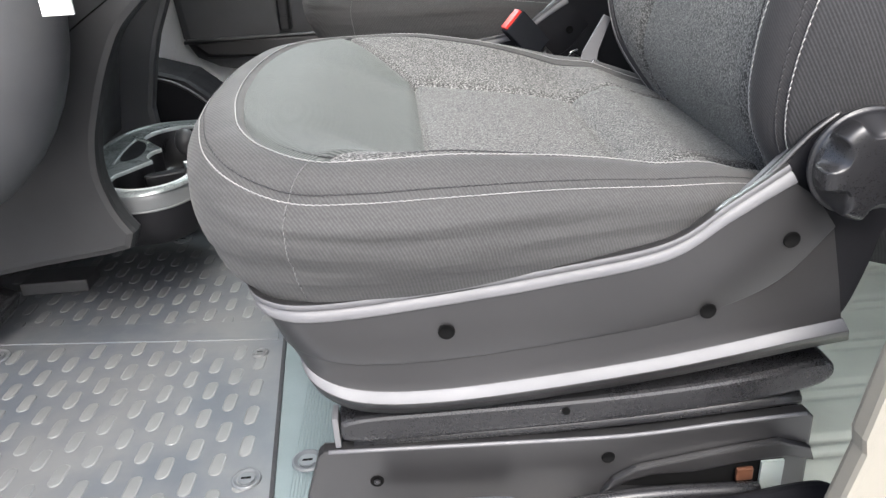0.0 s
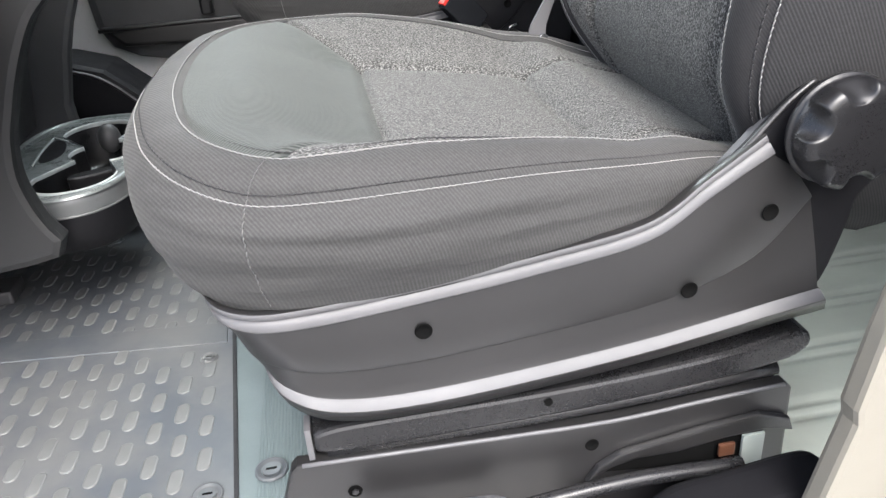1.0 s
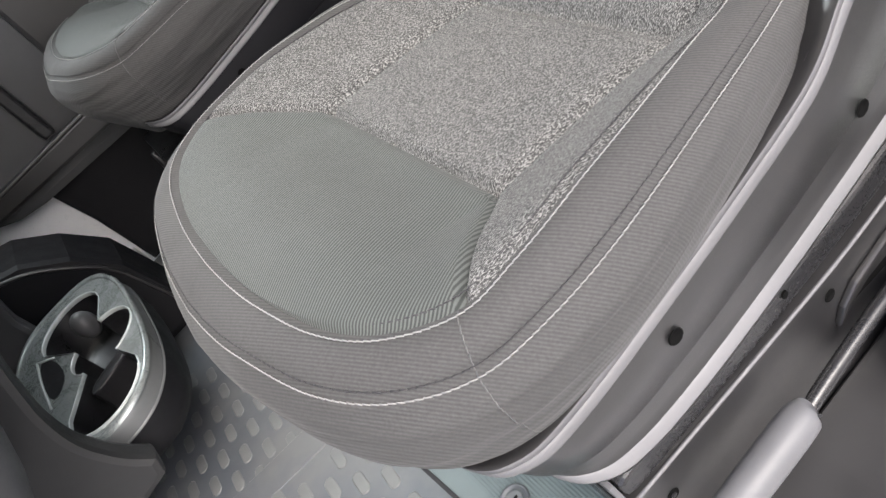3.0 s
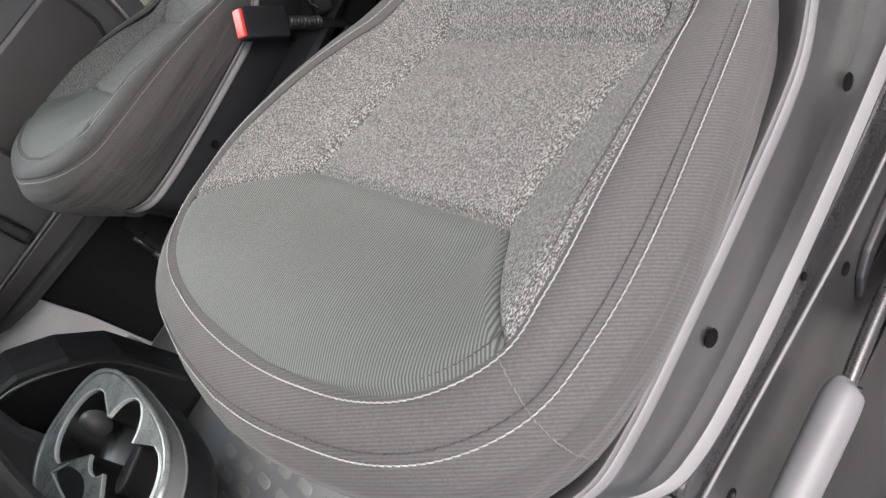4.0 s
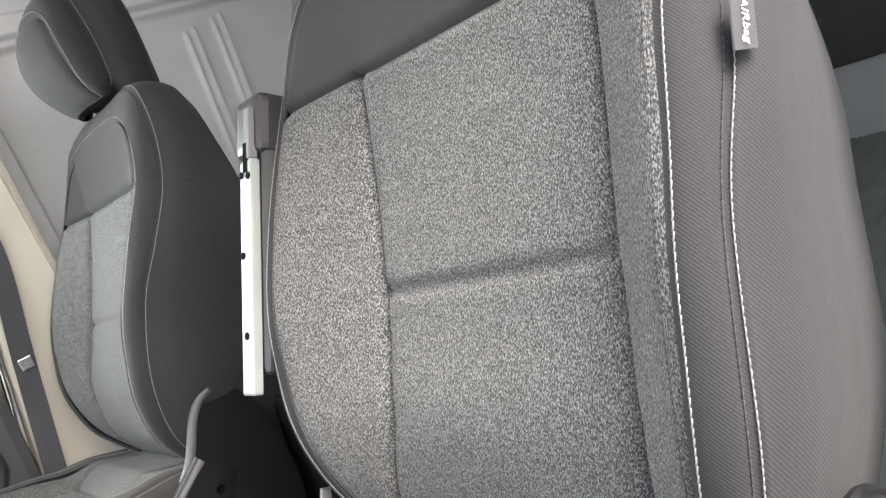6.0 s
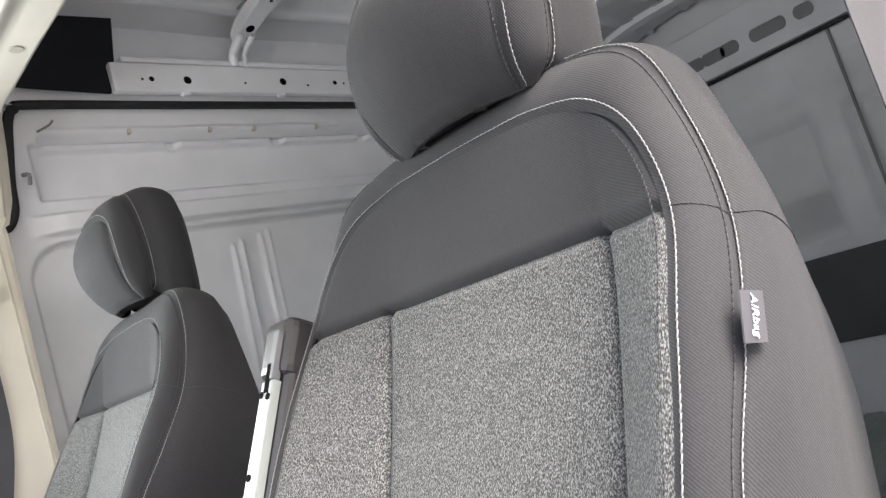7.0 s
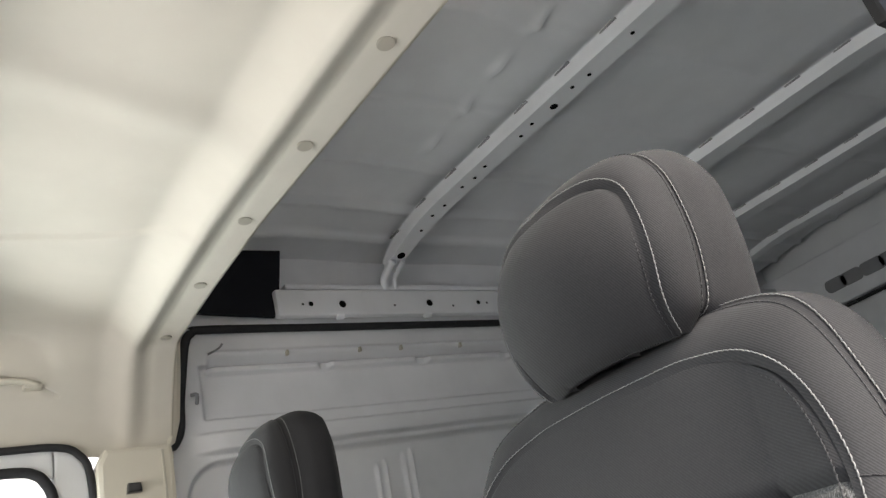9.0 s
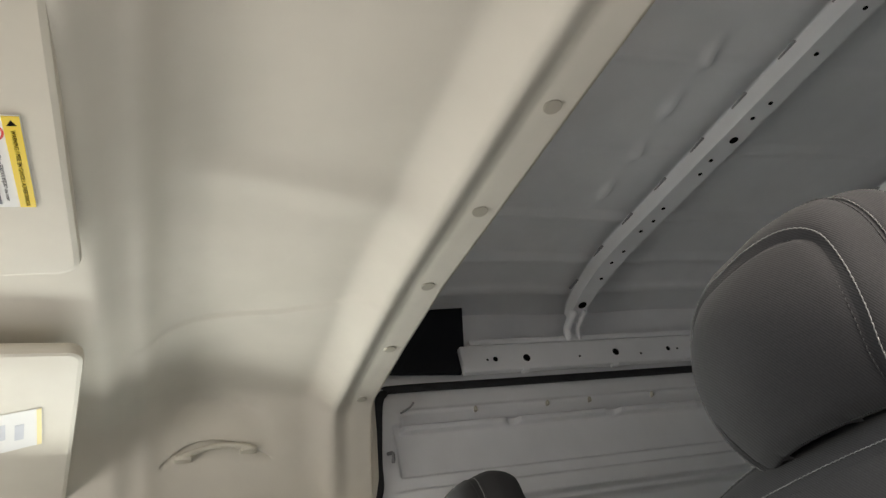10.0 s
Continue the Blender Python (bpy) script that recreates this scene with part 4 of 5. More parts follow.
def rear_x(y, z):
    x = 3.4
    for y0, y1 in ((0.05, 0.72), (0.84, 1.5)):
        ins = smooth(y0, y0 + 0.03, y) * (1 - smooth(y1 - 0.03, y1, y))
        x += 0.03 * ins * (smooth(0.72, 0.75, z) * (1 - smooth(1.25, 1.3, z)))
        x += 0.014 * ins * (smooth(1.36, 1.38, z) * (1 - smooth(1.46, 1.48, z)))
    return x


ry2, rz2 = np.arange(-0.13, 1.7, 0.02), np.arange(-0.03, 1.6, 0.02)
rear = structure(sheet("wall_rear", ry2, rz2, lambda y, z: (rear_x(y, z), y, z), BODY, flip=True), "painted steel rear doors with pressed panels", "rear door")
box("door_cover", (3.37, 0.2, 0.3), (3.395, 1.55, 0.68), PLASTIC_SOFT, rear, "dark grey lower door cover", 0.01)
box("door_gap", (3.385, 0.645, 0.0), (3.396, 0.657, 1.6), SHADE_GREY, rear, "dark gap between rear doors", 0.002)
structure(tube("rear_seal", [(3.38, 0.0, 1.595), (3.38, 0.8, 1.598), (3.38, 1.6, 1.595)], 0.008, SEAL, m=3), "black seal above the rear doors", "door seal")
head = structure(box("rear_header", (3.36, -0.13, 1.61), (3.42, 1.69, 1.86), BODY, bevel=0.01), "painted rear header beam with oblong slots", "rear header")
for y, w in ((1.3, 0.03), (1.22, 0.03), (1.12, 0.035), (1.04, 0.022), (0.86, 0.06), (0.7, 0.02), (0.5, 0.05), (0.3, 0.03), (0.12, 0.05)):
    c = [(y + (w + 0.022 * math.cos(a) if math.cos(a) > 0 else -w + 0.022 * math.cos(a)), 1.7 + 0.03 * math.sin(a)) for a in np.arange(0, 2 * math.pi, 0.35)]
    prism("slot", c, 3.355, 3.362, "x", SHADE_GREY, head, "", 0)
slab("rear_outer", (3.43, -0.2, -0.1), (3.5, 1.76, 2.0), WHITE, "white rear of the van outside", "van wall")

# ---- headliner over the cab ----
def edge_z(y):
    return float(np.interp(y, (-0.12, 0.155, 0.35, 0.62, 0.9, 1.19, 1.47, 1.7), (1.49, 1.525, 1.545, 1.57, 1.597, 1.607, 1.61, 1.6)))


def liner(x, y):
    z = edge_z(y)
    z += 0.04 * (1 - smooth(0.275, 0.36, x)) - 0.016 * bell(x, 0.352, 0.022) + 0.004 * bell(x, 0.392, 0.008)
    z += 0.03 * (1 - smooth(0.0, 0.3, x)) * smooth(-0.14, 0.02, x)
    z -= 0.055 * (1 - smooth(-0.17, -0.1, x)) + 0.02 * bell(x, -0.1, 0.03)
    z -= 0.012 * bell(y - 0.12 * (x - 0.35), 0.66, 0.05) * smooth(-0.1, 0.05, x) * (1 - smooth(0.28, 0.36, x))
    line = float(np.interp(x, (-0.12, -0.07, 0.0, 0.16, 0.27, 0.36), (1.2, 1.17, 1.14, 1.085, 1.03, 0.945)))
    z -= 0.006 * smooth(line - 0.004, line + 0.006, y) * smooth(-0.14, -0.08, x) * (1 - smooth(0.33, 0.38, x))
    z -= 0.16 * smooth(1.47, 1.64, y) ** 1.5 + 0.05 * smooth(1.59, 1.66, y) + 0.045 * smooth(1.62, 1.65, y)
    # pocket of the grab handle: soft hollow, raised rim, crescent opening
    u = (x - 0.07) / 0.13
    if abs(u) < 1.6:
        arc = 1.578 + 0.02 * u * u
        near = 1 - smooth(0.55, 1.1, abs(u))
        z += 0.016 * bell(y, arc - 0.042, 0.018) * near - 0.005 * bell(y, arc - 0.01, 0.009) * near
        if abs(u) < 1:
            z += 0.04 * smooth(arc - 0.001, arc + 0.0015, y) * (1 - smooth(arc + 0.002, 1.602, y))
    return z


lx = np.unique(np.round(np.r_[-0.66, -0.5, -0.4, -0.3, np.arange(-0.24, 0.445, 0.01), np.arange(-0.08, 0.22, 0.005), 0.45], 4))
ly = np.unique(np.r_[np.arange(-0.14, 1.5, 0.00625), np.arange(1.5, 1.615, 0.0015), np.arange(1.615, 1.651, 0.005)])
headliner = structure(sheet("headliner", lx, ly, lambda x, y: (x, y, liner(x, y)), CREAM, flip=True), "cream moulded headliner over the cab", "headliner")
sheet("rear_lip", (0.45, 0.456, 0.452), ly, lambda x, y: (0.456 if x > 0.451 else x, y, liner(0.45, y) + (0.03 if x == 0.452 else 0.0)), CREAM_PLASTIC, headliner, "folded rear edge")
for y in (0.07, 0.35, 0.618, 0.897, 1.186, 1.474):
    n = Vector((liner(0.41, y) - liner(0.43, y), -(liner(0.42, y + 0.01) - liner(0.42, y - 0.01)), -0.02)).normalized()
    disc("fixing_cap", (0.42, y, liner(0.42, y) - 0.0015), n, 0.0135, 0.004, CAP, headliner, "grey beige fixing cap", bevel=0.0012)
slab("roof_front", (-1.6, -0.2, 1.8), (0.3, 1.76, 1.99), CREAM, "closed roof above the headliner", "van roof")

# windscreen header, pillar and front of the cab
slab("windscreen_header", (-0.66, -0.2, 1.6), (-0.2, 1.76, 1.7), CREAM, "cream trim above the windscreen", "headliner")


def visor(name, y0, y1, x0, x1, label):
    pts = []
    for cx, cy, a0 in ((x1 - 0.03, y0 + 0.03, -90), (x1 - 0.035, y1 - 0.035, 0), (x0 + 0.02, y1 - 0.02, 90), (x0 + 0.02, y0 + 0.02, 180)):
        r = x1 - cx if cx > (x0 + x1) / 2 else cx - x0
        pts += [(cx + r * math.cos(radians(a0 + k * 15)), cy + r * math.sin(radians(a0 + k * 15))) for k in range(7)]
    return tagged(prism(name, pts, -0.012, 0.012, "z", CREAM_PLASTIC, None, "", 0.009), label, "sun visor", "sun visors")


visor_d = visor("sun_visor", 0.06, 0.72, -0.43, -0.17, "beige sun visor with a yellow and white warning label")
visor_d.matrix_world = Matrix.Translation((0, 0, 1.535)) @ Matrix.Rotation(radians(-2), 4, "Y")
visor_p = visor("sun_visor", 1.0, 1.66, -0.45, -0.188, "beige sun visor with a faded white paper label")
visor_p.matrix_world = Matrix.Translation((0.0, 1.03, 1.54)) @ Matrix.Rotation(radians(7), 4, "Z") @ Matrix.Rotation(radians(-5), 4, "X") @ Matrix.Rotation(radians(-2), 4, "Y") @ Matrix.Translation((0, -1.03, 0))


def flat(name, outline, z, mat, parent, label="", thick=0.0012):
    ob = prism(name, outline, z - thick, z, "z", mat, parent, label, 0)
    return ob


def words(name, text, at, size, turn, mat, parent):
    """Printed writing on the underside of a visor."""
    c = bpy.data.curves.new(name, "FONT")
    c.body, c.size, c.align_x, c.align_y, c.extrude = text, size, "LEFT", "CENTER", 0.0001
    ob = new(name, c)
    ob.data.materials.append(mat)
    ob.parent = parent
    ob.matrix_local = Matrix.Translation(at) @ Matrix.Rotation(radians(turn), 4, "Z") @ Matrix.Rotation(math.pi, 4, "X")
    return ob


lab = flat("warning_label", [(-0.33, 0.432), (-0.208, 0.432), (-0.208, 0.592), (-0.33, 0.592)], -0.0125, PAPER, visor_d, "white and yellow warning label")
flat("yellow_band", [(-0.226, 0.433), (-0.209, 0.433), (-0.209, 0.591), (-0.226, 0.591)], -0.0138, YELLOW, lab, "yellow warning band")
bm = bmesh.new()
bmesh.ops.create_circle(bm, cap_ends=True, segments=3, radius=0.006)
bmesh.ops.transform(bm, matrix=Matrix.Translation((-0.2175, 0.444, -0.0151)) @ Matrix.Rotation(radians(180), 4, "Z"), verts=bm.verts)
part("warning_triangle", bm, VOID, lab)
words("warning_words", "WARNING / MISE EN GARDE / ADVERTENCIA", (-0.2175, 0.454, -0.0152), 0.0066, 90, VOID, lab)
words("label_words", "DEATH or SERIOUS INJURY can occur", (-0.237, 0.485, -0.0139), 0.0058, 90, VOID, lab)
for k in range(4):
    flat("text_line", [(-0.2475 - 0.009 * k, 0.487), (-0.2445 - 0.009 * k, 0.487), (-0.2445 - 0.009 * k, 0.585 - 0.01 * (k % 2)), (-0.2475 - 0.009 * k, 0.585 - 0.01 * (k % 2))], -0.0138, GREY_INK, lab, "", 0.0008)
bm = bmesh.new()
n = 32
for k in range(n):
    a, b = 2 * math.pi * k / n, 2 * math.pi * (k + 1) / n
    bm.faces.new([bm.verts.new((-0.243 + r * math.cos(w), 0.459 + r * math.sin(w), -0.0139)) for r, w in ((0.0165, a), (0.0165, b), (0.014, b), (0.014, a))])
part("red_ring", bm, RED, lab, "red prohibition ring")
flat("inner_mark", [(-0.25, 0.452), (-0.236, 0.452), (-0.236, 0.466), (-0.25, 0.466)], -0.0138, GREY_INK, lab, "", 0.0006)
lab.location = (-0.002, -0.035, 0)
lab2 = flat("paper_label", [(-0.40, 1.31), (-0.257, 1.262), (-0.253, 1.405), (-0.40, 1.47)], -0.0125, PAPER, visor_p, "faded white label with a yellow edge")
flat("yellow_edge", [(-0.266, 1.266), (-0.258, 1.263), (-0.254, 1.403), (-0.262, 1.407)], -0.0138, PALE_YELLOW, lab2)
lab2.location = (0.01, -0.08, 0)
for k in range(3):
    flat("faded_line", [(-0.36 + 0.03 * k, 1.325), (-0.345 + 0.03 * k, 1.32), (-0.345 + 0.03 * k, 1.38), (-0.36 + 0.03 * k, 1.385)], -0.0137, PALE_INK, lab2, "", 0.0006)

# grab handle in its hollow
grab = tagged(tube("grab_handle", [(-0.018, 1.604, 1.548), (-0.014, 1.582, 1.538), (0.012, 1.577, 1.547), (0.07, 1.576, 1.558), (0.128, 1.577, 1.553), (0.152, 1.582, 1.545), (0.156, 1.604, 1.555)], [0.008, 0.009, 0.008, 0.0078, 0.008, 0.009, 0.008], CREAM_PLASTIC, sides=14, scale=(1.3, 0.9), m=6), "cream fold-down grab handle in its headliner pocket", "grab handle")
for x, z in ((-0.008, 1.537), (0.146, 1.545)):
    box("mount", (x - 0.021, 1.573, z - 0.007), (x + 0.019, 1.605, z + 0.006), CREAM_PLASTIC, grab, "", 0.005)

# passenger side pillar and door
pil = [(0.455, -0.1), (0.44, 0.9), (0.445, 1.36), (0.442, 1.385), (0.29, 1.386), (0.272, 1.35), (0.272, 1.1), (0.265, 0.75), (0.2, 0.4), (0.17, -0.1)]
pillar = structure(prism("pillar_passenger", pil, 1.595, 1.67, "y", CREAM_PLASTIC, None, "", 0.012), "cream plastic door pillar trim", "pillar")
prism("groove_panel", [(0.43, 0.5), (0.42, 1.37), (0.415, 1.37), (0.425, 0.5)], 1.592, 1.597, "y", CAP, pillar, "", 0)
prism("upper_pillar", [(0.44, 1.375), (0.462, 1.392), (0.48, 1.45), (0.495, 1.58), (0.505, 1.7), (0.44, 1.7), (0.435, 1.5)], 1.628, 1.69, "y", CREAM_PLASTIC, pillar, "cream upper pillar cover", 0.012)
door = structure(prism("door_1", [(-1.1, -0.08), (0.2, -0.08), (0.225, 0.3), (0.262, 0.7), (0.275, 0.93), (-1.1, 0.93)], 1.63, 1.68, "y", WHITE, None, "", 0.008), "white passenger door with black trim panel and window", "door")
prism("rear_frame", [(0.275, 0.932), (0.272, 1.15), (0.262, 1.34), (0.235, 1.395), (0.19, 1.412), (0.19, 1.36), (0.186, 1.3), (0.19, 0.932)], 1.63, 1.68, "y", WHITE, door, "", 0.006)
prism("top_frame", [(0.188, 1.412), (-0.5, 1.425), (-1.1, 0.97), (-1.1, 0.932), (-1.04, 0.932), (-0.47, 1.372), (0.13, 1.362), (0.188, 1.34)], 1.63, 1.68, "y", WHITE, door, "", 0.006)
tube("outer_seal", [(0.262, 1.62, 0.95), (0.268, 1.62, 1.15), (0.262, 1.62, 1.33), (0.24, 1.62, 1.385), (0.19, 1.62, 1.408), (0.05, 1.62, 1.412), (-0.5, 1.62, 1.425), (-1.0, 1.62, 1.02)], 0.009, SEAL, door, "black door seal", m=8)
tube("window_seal", [(0.186, 1.626, 0.94), (0.19, 1.626, 1.15), (0.185, 1.626, 1.29), (0.168, 1.626, 1.335), (0.15, 1.626, 1.352), (0.12, 1.626, 1.361), (0.03, 1.626, 1.364), (-0.2, 1.626, 1.368), (-0.47, 1.626, 1.374), (-1.0, 1.626, 0.96)], 0.012, SEAL, door, "black window seal", m=8)
pane = prism("window_pane", [(0.185, 0.935), (0.18, 1.36), (-0.47, 1.37), (-1.03, 0.935)], 1.652, 1.656, "y", GLASS, door, "clear glass pane", 0)
pane.visible_shadow = False
trim = prism("door_trim", [(-0.63, 0.9), (-0.632, 0.5), (-0.62, 0.34), (-0.59, 0.285), (-0.53, 0.255), (-0.46, 0.24), (-0.2, 0.225), (0.1, 0.22), (0.165, 0.24), (0.2, 0.34), (0.24, 0.9)], 1.565, 1.632, "y", PLASTIC_SOFT, door, "black moulded door trim panel", 0.025)
prism("pocket", [(-0.6, 0.34), (-0.55, 0.29), (0.1, 0.26), (0.14, 0.3), (0.13, 0.335), (-0.3, 0.338)], 1.535, 1.57, "y", PLASTIC, trim, "black door pocket", 0.01)
prism("kick_panel", [(-0.45, 0.245), (-0.43, 0.12), (-0.42, -0.06), (0.2, -0.06), (0.2, 0.245)], 1.6, 1.63, "y", PLASTIC_DEEP, door, "black lower door panel", 0.01)
tube("pocket_rim", [(-0.605, 1.535, 0.335), (-0.3, 1.533, 0.338), (0.13, 1.533, 0.338)], 0.005, PLASTIC, trim, m=3)
box("door_pull", (-0.345, 1.53, 0.35), (-0.312, 1.57, 0.55), BLACK_GLOSS, trim, "black door pull", 0.008)
prism("armrest_panel", [(-0.2, 0.42), (0.12, 0.42), (0.16, 0.5), (0.16, 0.62), (-0.2, 0.62)], 1.545, 1.57, "y", PLASTIC, trim, "recessed dark panel", 0.012)

# front of the cab
slab("firewall", (-1.5, -0.2, -0.1), (-1.45, 1.76, 0.85), PLASTIC_SOFT, "dark bulkhead in front of the pedals", "bulkhead")
slab("front_side", (-1.5, 1.69, -0.1), (-1.08, 1.76, 1.0), WHITE, "white front wing outside", "van body")
structure(prism("windscreen_pillar", [(-1.45, 0.85), (-1.38, 0.85), (-0.52, 1.52), (-0.6, 1.52)], 1.62, 1.7, "y", CREAM_PLASTIC, None, "", 0.01), "cream windscreen pillar", "pillar")
slab("sill", (-1.3, -0.2, -0.16), (0.74, -0.12, FLOOR - 0.02), WHITE, "white door sill outside", "door sill")

structure(prism("dashboard", [(-1.45, 0.62), (-1.45, 0.86), (-1.0, 0.95), (-0.82, 0.88), (-0.76, 0.74), (-0.8, 0.62)], -0.05, 1.6, "y", PLASTIC_SOFT, None, "", 0.03), "dark grained plastic dashboard", "dashboard")

# centre console with its cup tray
edge = [(-0.335, 0.59), (-0.393, 0.543), (-0.435, 0.505), (-0.461, 0.465), (-0.482, 0.423), (-0.5, 0.38), (-0.516, 0.335), (-0.525, 0.28), (-0.518, 0.23), (-0.506, 0.196), (-0.492, 0.172)]
side = [(-0.3, 0.66)] + [tuple(v) for v in spline(edge, 4)] + [(-0.505, 0.142), (-0.545, 0.134), (-0.652, 0.122), (-0.8, 0.1), (-1.0, 0.05), (-1.2, 0.03), (-1.2, 0.7), (-0.6, 0.82), (-0.4, 0.8)]
far = [(-0.44, 0.66), (-0.521, 0.484), (-0.555, 0.413), (-0.577, 0.351), (-0.603, 0.248), (-0.6, 0.12), (-1.2, 0.03), (-1.2, 0.7), (-0.6, 0.82)]
console = tagged(prism("centre_console", side, 0.6, 0.645, "y", PLASTIC_KNEE, None, "", 0.012), "dark plastic centre console with a cup tray", "console")
prism("far_side", far, 1.16, 1.2, "y", PLASTIC_SOFT, console, "", 0.012)
prism("recess_panel", [(-0.72, 0.2), (-0.68, 0.21), (-0.64, 0.42), (-0.56, 0.62), (-0.5, 0.8), (-0.95, 0.8), (-0.95, 0.2)], 0.64, 1.165, "y", PLASTIC_SOFT, console, "dark recessed stack face", 0.02)
prism("seam_strip", [(-0.516, 0.5015), (-0.485, 0.5215), (-0.446, 0.5455), (-0.4, 0.572), (-0.4, 0.5745), (-0.446, 0.548), (-0.485, 0.524), (-0.516, 0.504)], 0.5985, 0.602, "y", VOID, console, "", 0)


def tray_edge(a, k=1.0):
    """Outline of the tray, a rounded lozenge."""
    c, s = math.cos(a), math.sin(a)
    r = (abs(c) ** 3 + abs(s) ** 3) ** (-1 / 3)
    return -0.535 + 0.132 * k * r * c, 0.915 + 0.242 * k * r * s


ring = [tray_edge(2 * math.pi * i / 72) for i in range(72)]
tub = [(0.5, 0.09), (0.8, 0.096), (0.93, 0.11), (0.985, 0.135), (1.0, 0.155), (1.005, 0.178)]
lip = [(1.0, 0.181), (1.0, 0.2), (0.99, 0.21), (0.972, 0.2135)]
solid("tray_body", [(*tray_edge(2 * math.pi * i / 72, k), z) for k, z in tub for i in range(72)], grid_faces(len(tub), 72, False, True) + [tuple(range(72))[::-1]], PLASTIC_DEEP, console, "dark rounded tray body")
solid("tray_band", [(*tray_edge(2 * math.pi * i / 72, k), z) for k, z in lip for i in range(72)], grid_faces(len(lip), 72, False, True), TRAY_BAND, console, "satin grey tray band")
solid("tray_bead", [(*tray_edge(2 * math.pi * i / 72, k), z) for k, z in ((1.0, 0.177), (1.016, 0.1795), (1.0, 0.182)) for i in range(72)], grid_faces(3, 72, False, True), TRAY_BAND, console, "satin tray bead")
CUPS = ((-0.523, 1.042, 0.07), (-0.477, 0.905, 0.064), (-0.507, 0.77, 0.072))
MID = (-0.498, 0.905)


def opening(i, k=1.0, n=96):
    """Scalloped outline of the joined wells: the farthest reach of any circle along each bearing."""
    a = 2 * math.pi * i / n
    d, best = (math.cos(a), math.sin(a)), 0.05
    for cx, cy, r in CUPS:
        ox, oy = cx - MID[0], cy - MID[1]
        b = ox * d[0] + oy * d[1]
        disc2 = b * b - (ox * ox + oy * oy - r * r)
        if disc2 > 0:
            best = max(best, b + math.sqrt(disc2))
    return MID[0] + k * best * d[0], MID[1] + k * best * d[1]


# face plate with one scalloped opening
bm = bmesh.new()
outer = [bm.verts.new((x, y, 0.2145)) for x, y in [tray_edge(2 * math.pi * i / 72, 0.97) for i in range(72)]]
edges = [bm.edges.new((outer[i], outer[(i + 1) % 72])) for i in range(72)]
v = [bm.verts.new((*opening(i), 0.2145)) for i in range(96)]
edges += [bm.edges.new((v[i], v[(i + 1) % 96])) for i in range(96)]
bmesh.ops.triangle_fill(bm, edges=edges, use_beauty=True)
low = bmesh.ops.extrude_face_region(bm, geom=bm.faces[:])
bmesh.ops.translate(bm, vec=(0, 0, -0.014), verts=[g for g in low["geom"] if isinstance(g, bmesh.types.BMVert)])
bmesh.ops.recalc_face_normals(bm, faces=bm.faces[:])
part("tray_plate", bm, TRAY, console, "satin grey cup tray plate")
rim = [(1.012, 0.211), (1.0, 0.2175), (0.975, 0.219), (0.95, 0.2175), (0.94, 0.213)]
solid("tray_rim", [(*tray_edge(2 * math.pi * i / 72, k), z) for k, z in rim for i in range(72)], grid_faces(len(rim), 72, False, True), TRAY, console, "satin grey tray rim")
bead = [(1.03, 0.2143), (1.02, 0.2168), (1.006, 0.2172), (0.996, 0.215), (0.994, 0.209)]
solid("well_rim", [(*opening(i, k), z) for k, z in bead for i in range(96)], grid_faces(len(bead), 96, False, True), TRAY_RIM, console, "pale raised well rim")
pocket = [(-0.603, 0.862), (-0.61, 1.03), (-0.574, 0.995), (-0.558, 0.9)]
prism("side_pocket", rounded(pocket, 2), 0.2, 0.2155, "z", PLASTIC_DEEP, console, "dark three-cornered pocket", 0.0004)
for a, b in ((pocket[0], pocket[1]), (pocket[1], pocket[2])):
    tube("pocket_edge", [(*a, 0.2155), ((a[0] + b[0]) / 2 - 0.002, (a[1] + b[1]) / 2, 0.2165), (*b, 0.2155)], 0.0022, TRAY_RIM, console, "pale pocket edge", sides=8, m=3)
wall_rings = [(1.0, 0.213), (0.985, 0.2), (0.93, 0.14), (0.86, 0.128), (0.01, 0.127)]
solid("cup_well", [(*opening(i, k), z) for k, z in wall_rings for i in range(96)], grid_faces(5, 96, False, True), BLACK_GLOSS, console, "black scalloped cup well")
prism("well_divider", rounded([(-0.545, 0.835), (-0.53, 0.825), (-0.44, 0.86), (-0.44, 0.88), (-0.53, 0.86)], 2), 0.13, 0.195, "z", BLACK_GLOSS, console, "black cup divider", 0.004)
bm = bmesh.new()
bmesh.ops.create_uvsphere(bm, u_segments=20, v_segments=14, radius=0.025)
bmesh.ops.scale(bm, vec=(0.9, 0.9, 1.2), verts=bm.verts)
bmesh.ops.translate(bm, vec=(-0.5, 1.012, 0.208), verts=bm.verts)
part("lighter_knob", bm, PLASTIC_SOFT, console, "black rubber plug knob", True)

# knee cover, steering column end, pedal and foot rest
bm = bmesh.new()
bmesh.ops.create_uvsphere(bm, u_segments=32, v_segments=20, radius=1)
bmesh.ops.scale(bm, vec=(0.2, 0.13, 0.27), verts=bm.verts)
bmesh.ops.transform(bm, matrix=Matrix.Translation((-0.66, 0.45, 0.53)) @ Matrix.Rotation(radians(20), 4, "Y"), verts=bm.verts)
knee = tagged(part("knee_cover", bm, PLASTIC_SOFT, None, "", True), "black rounded knee cover under the steering column", "knee cover")
box("white_sticker", (-0.432, 0.345, 0.556), (-0.396, 0.349, 0.6), PAPER, knee, "white paper sticker", 0)
foot = tagged(box("foot_rest", (-0.86, 0.862, FLOOR), (-0.72, 0.935, FLOOR + 0.028), PLASTIC_SOFT, None, "", 0.005), "low dark grey plastic foot rest on the mat", "foot rest")
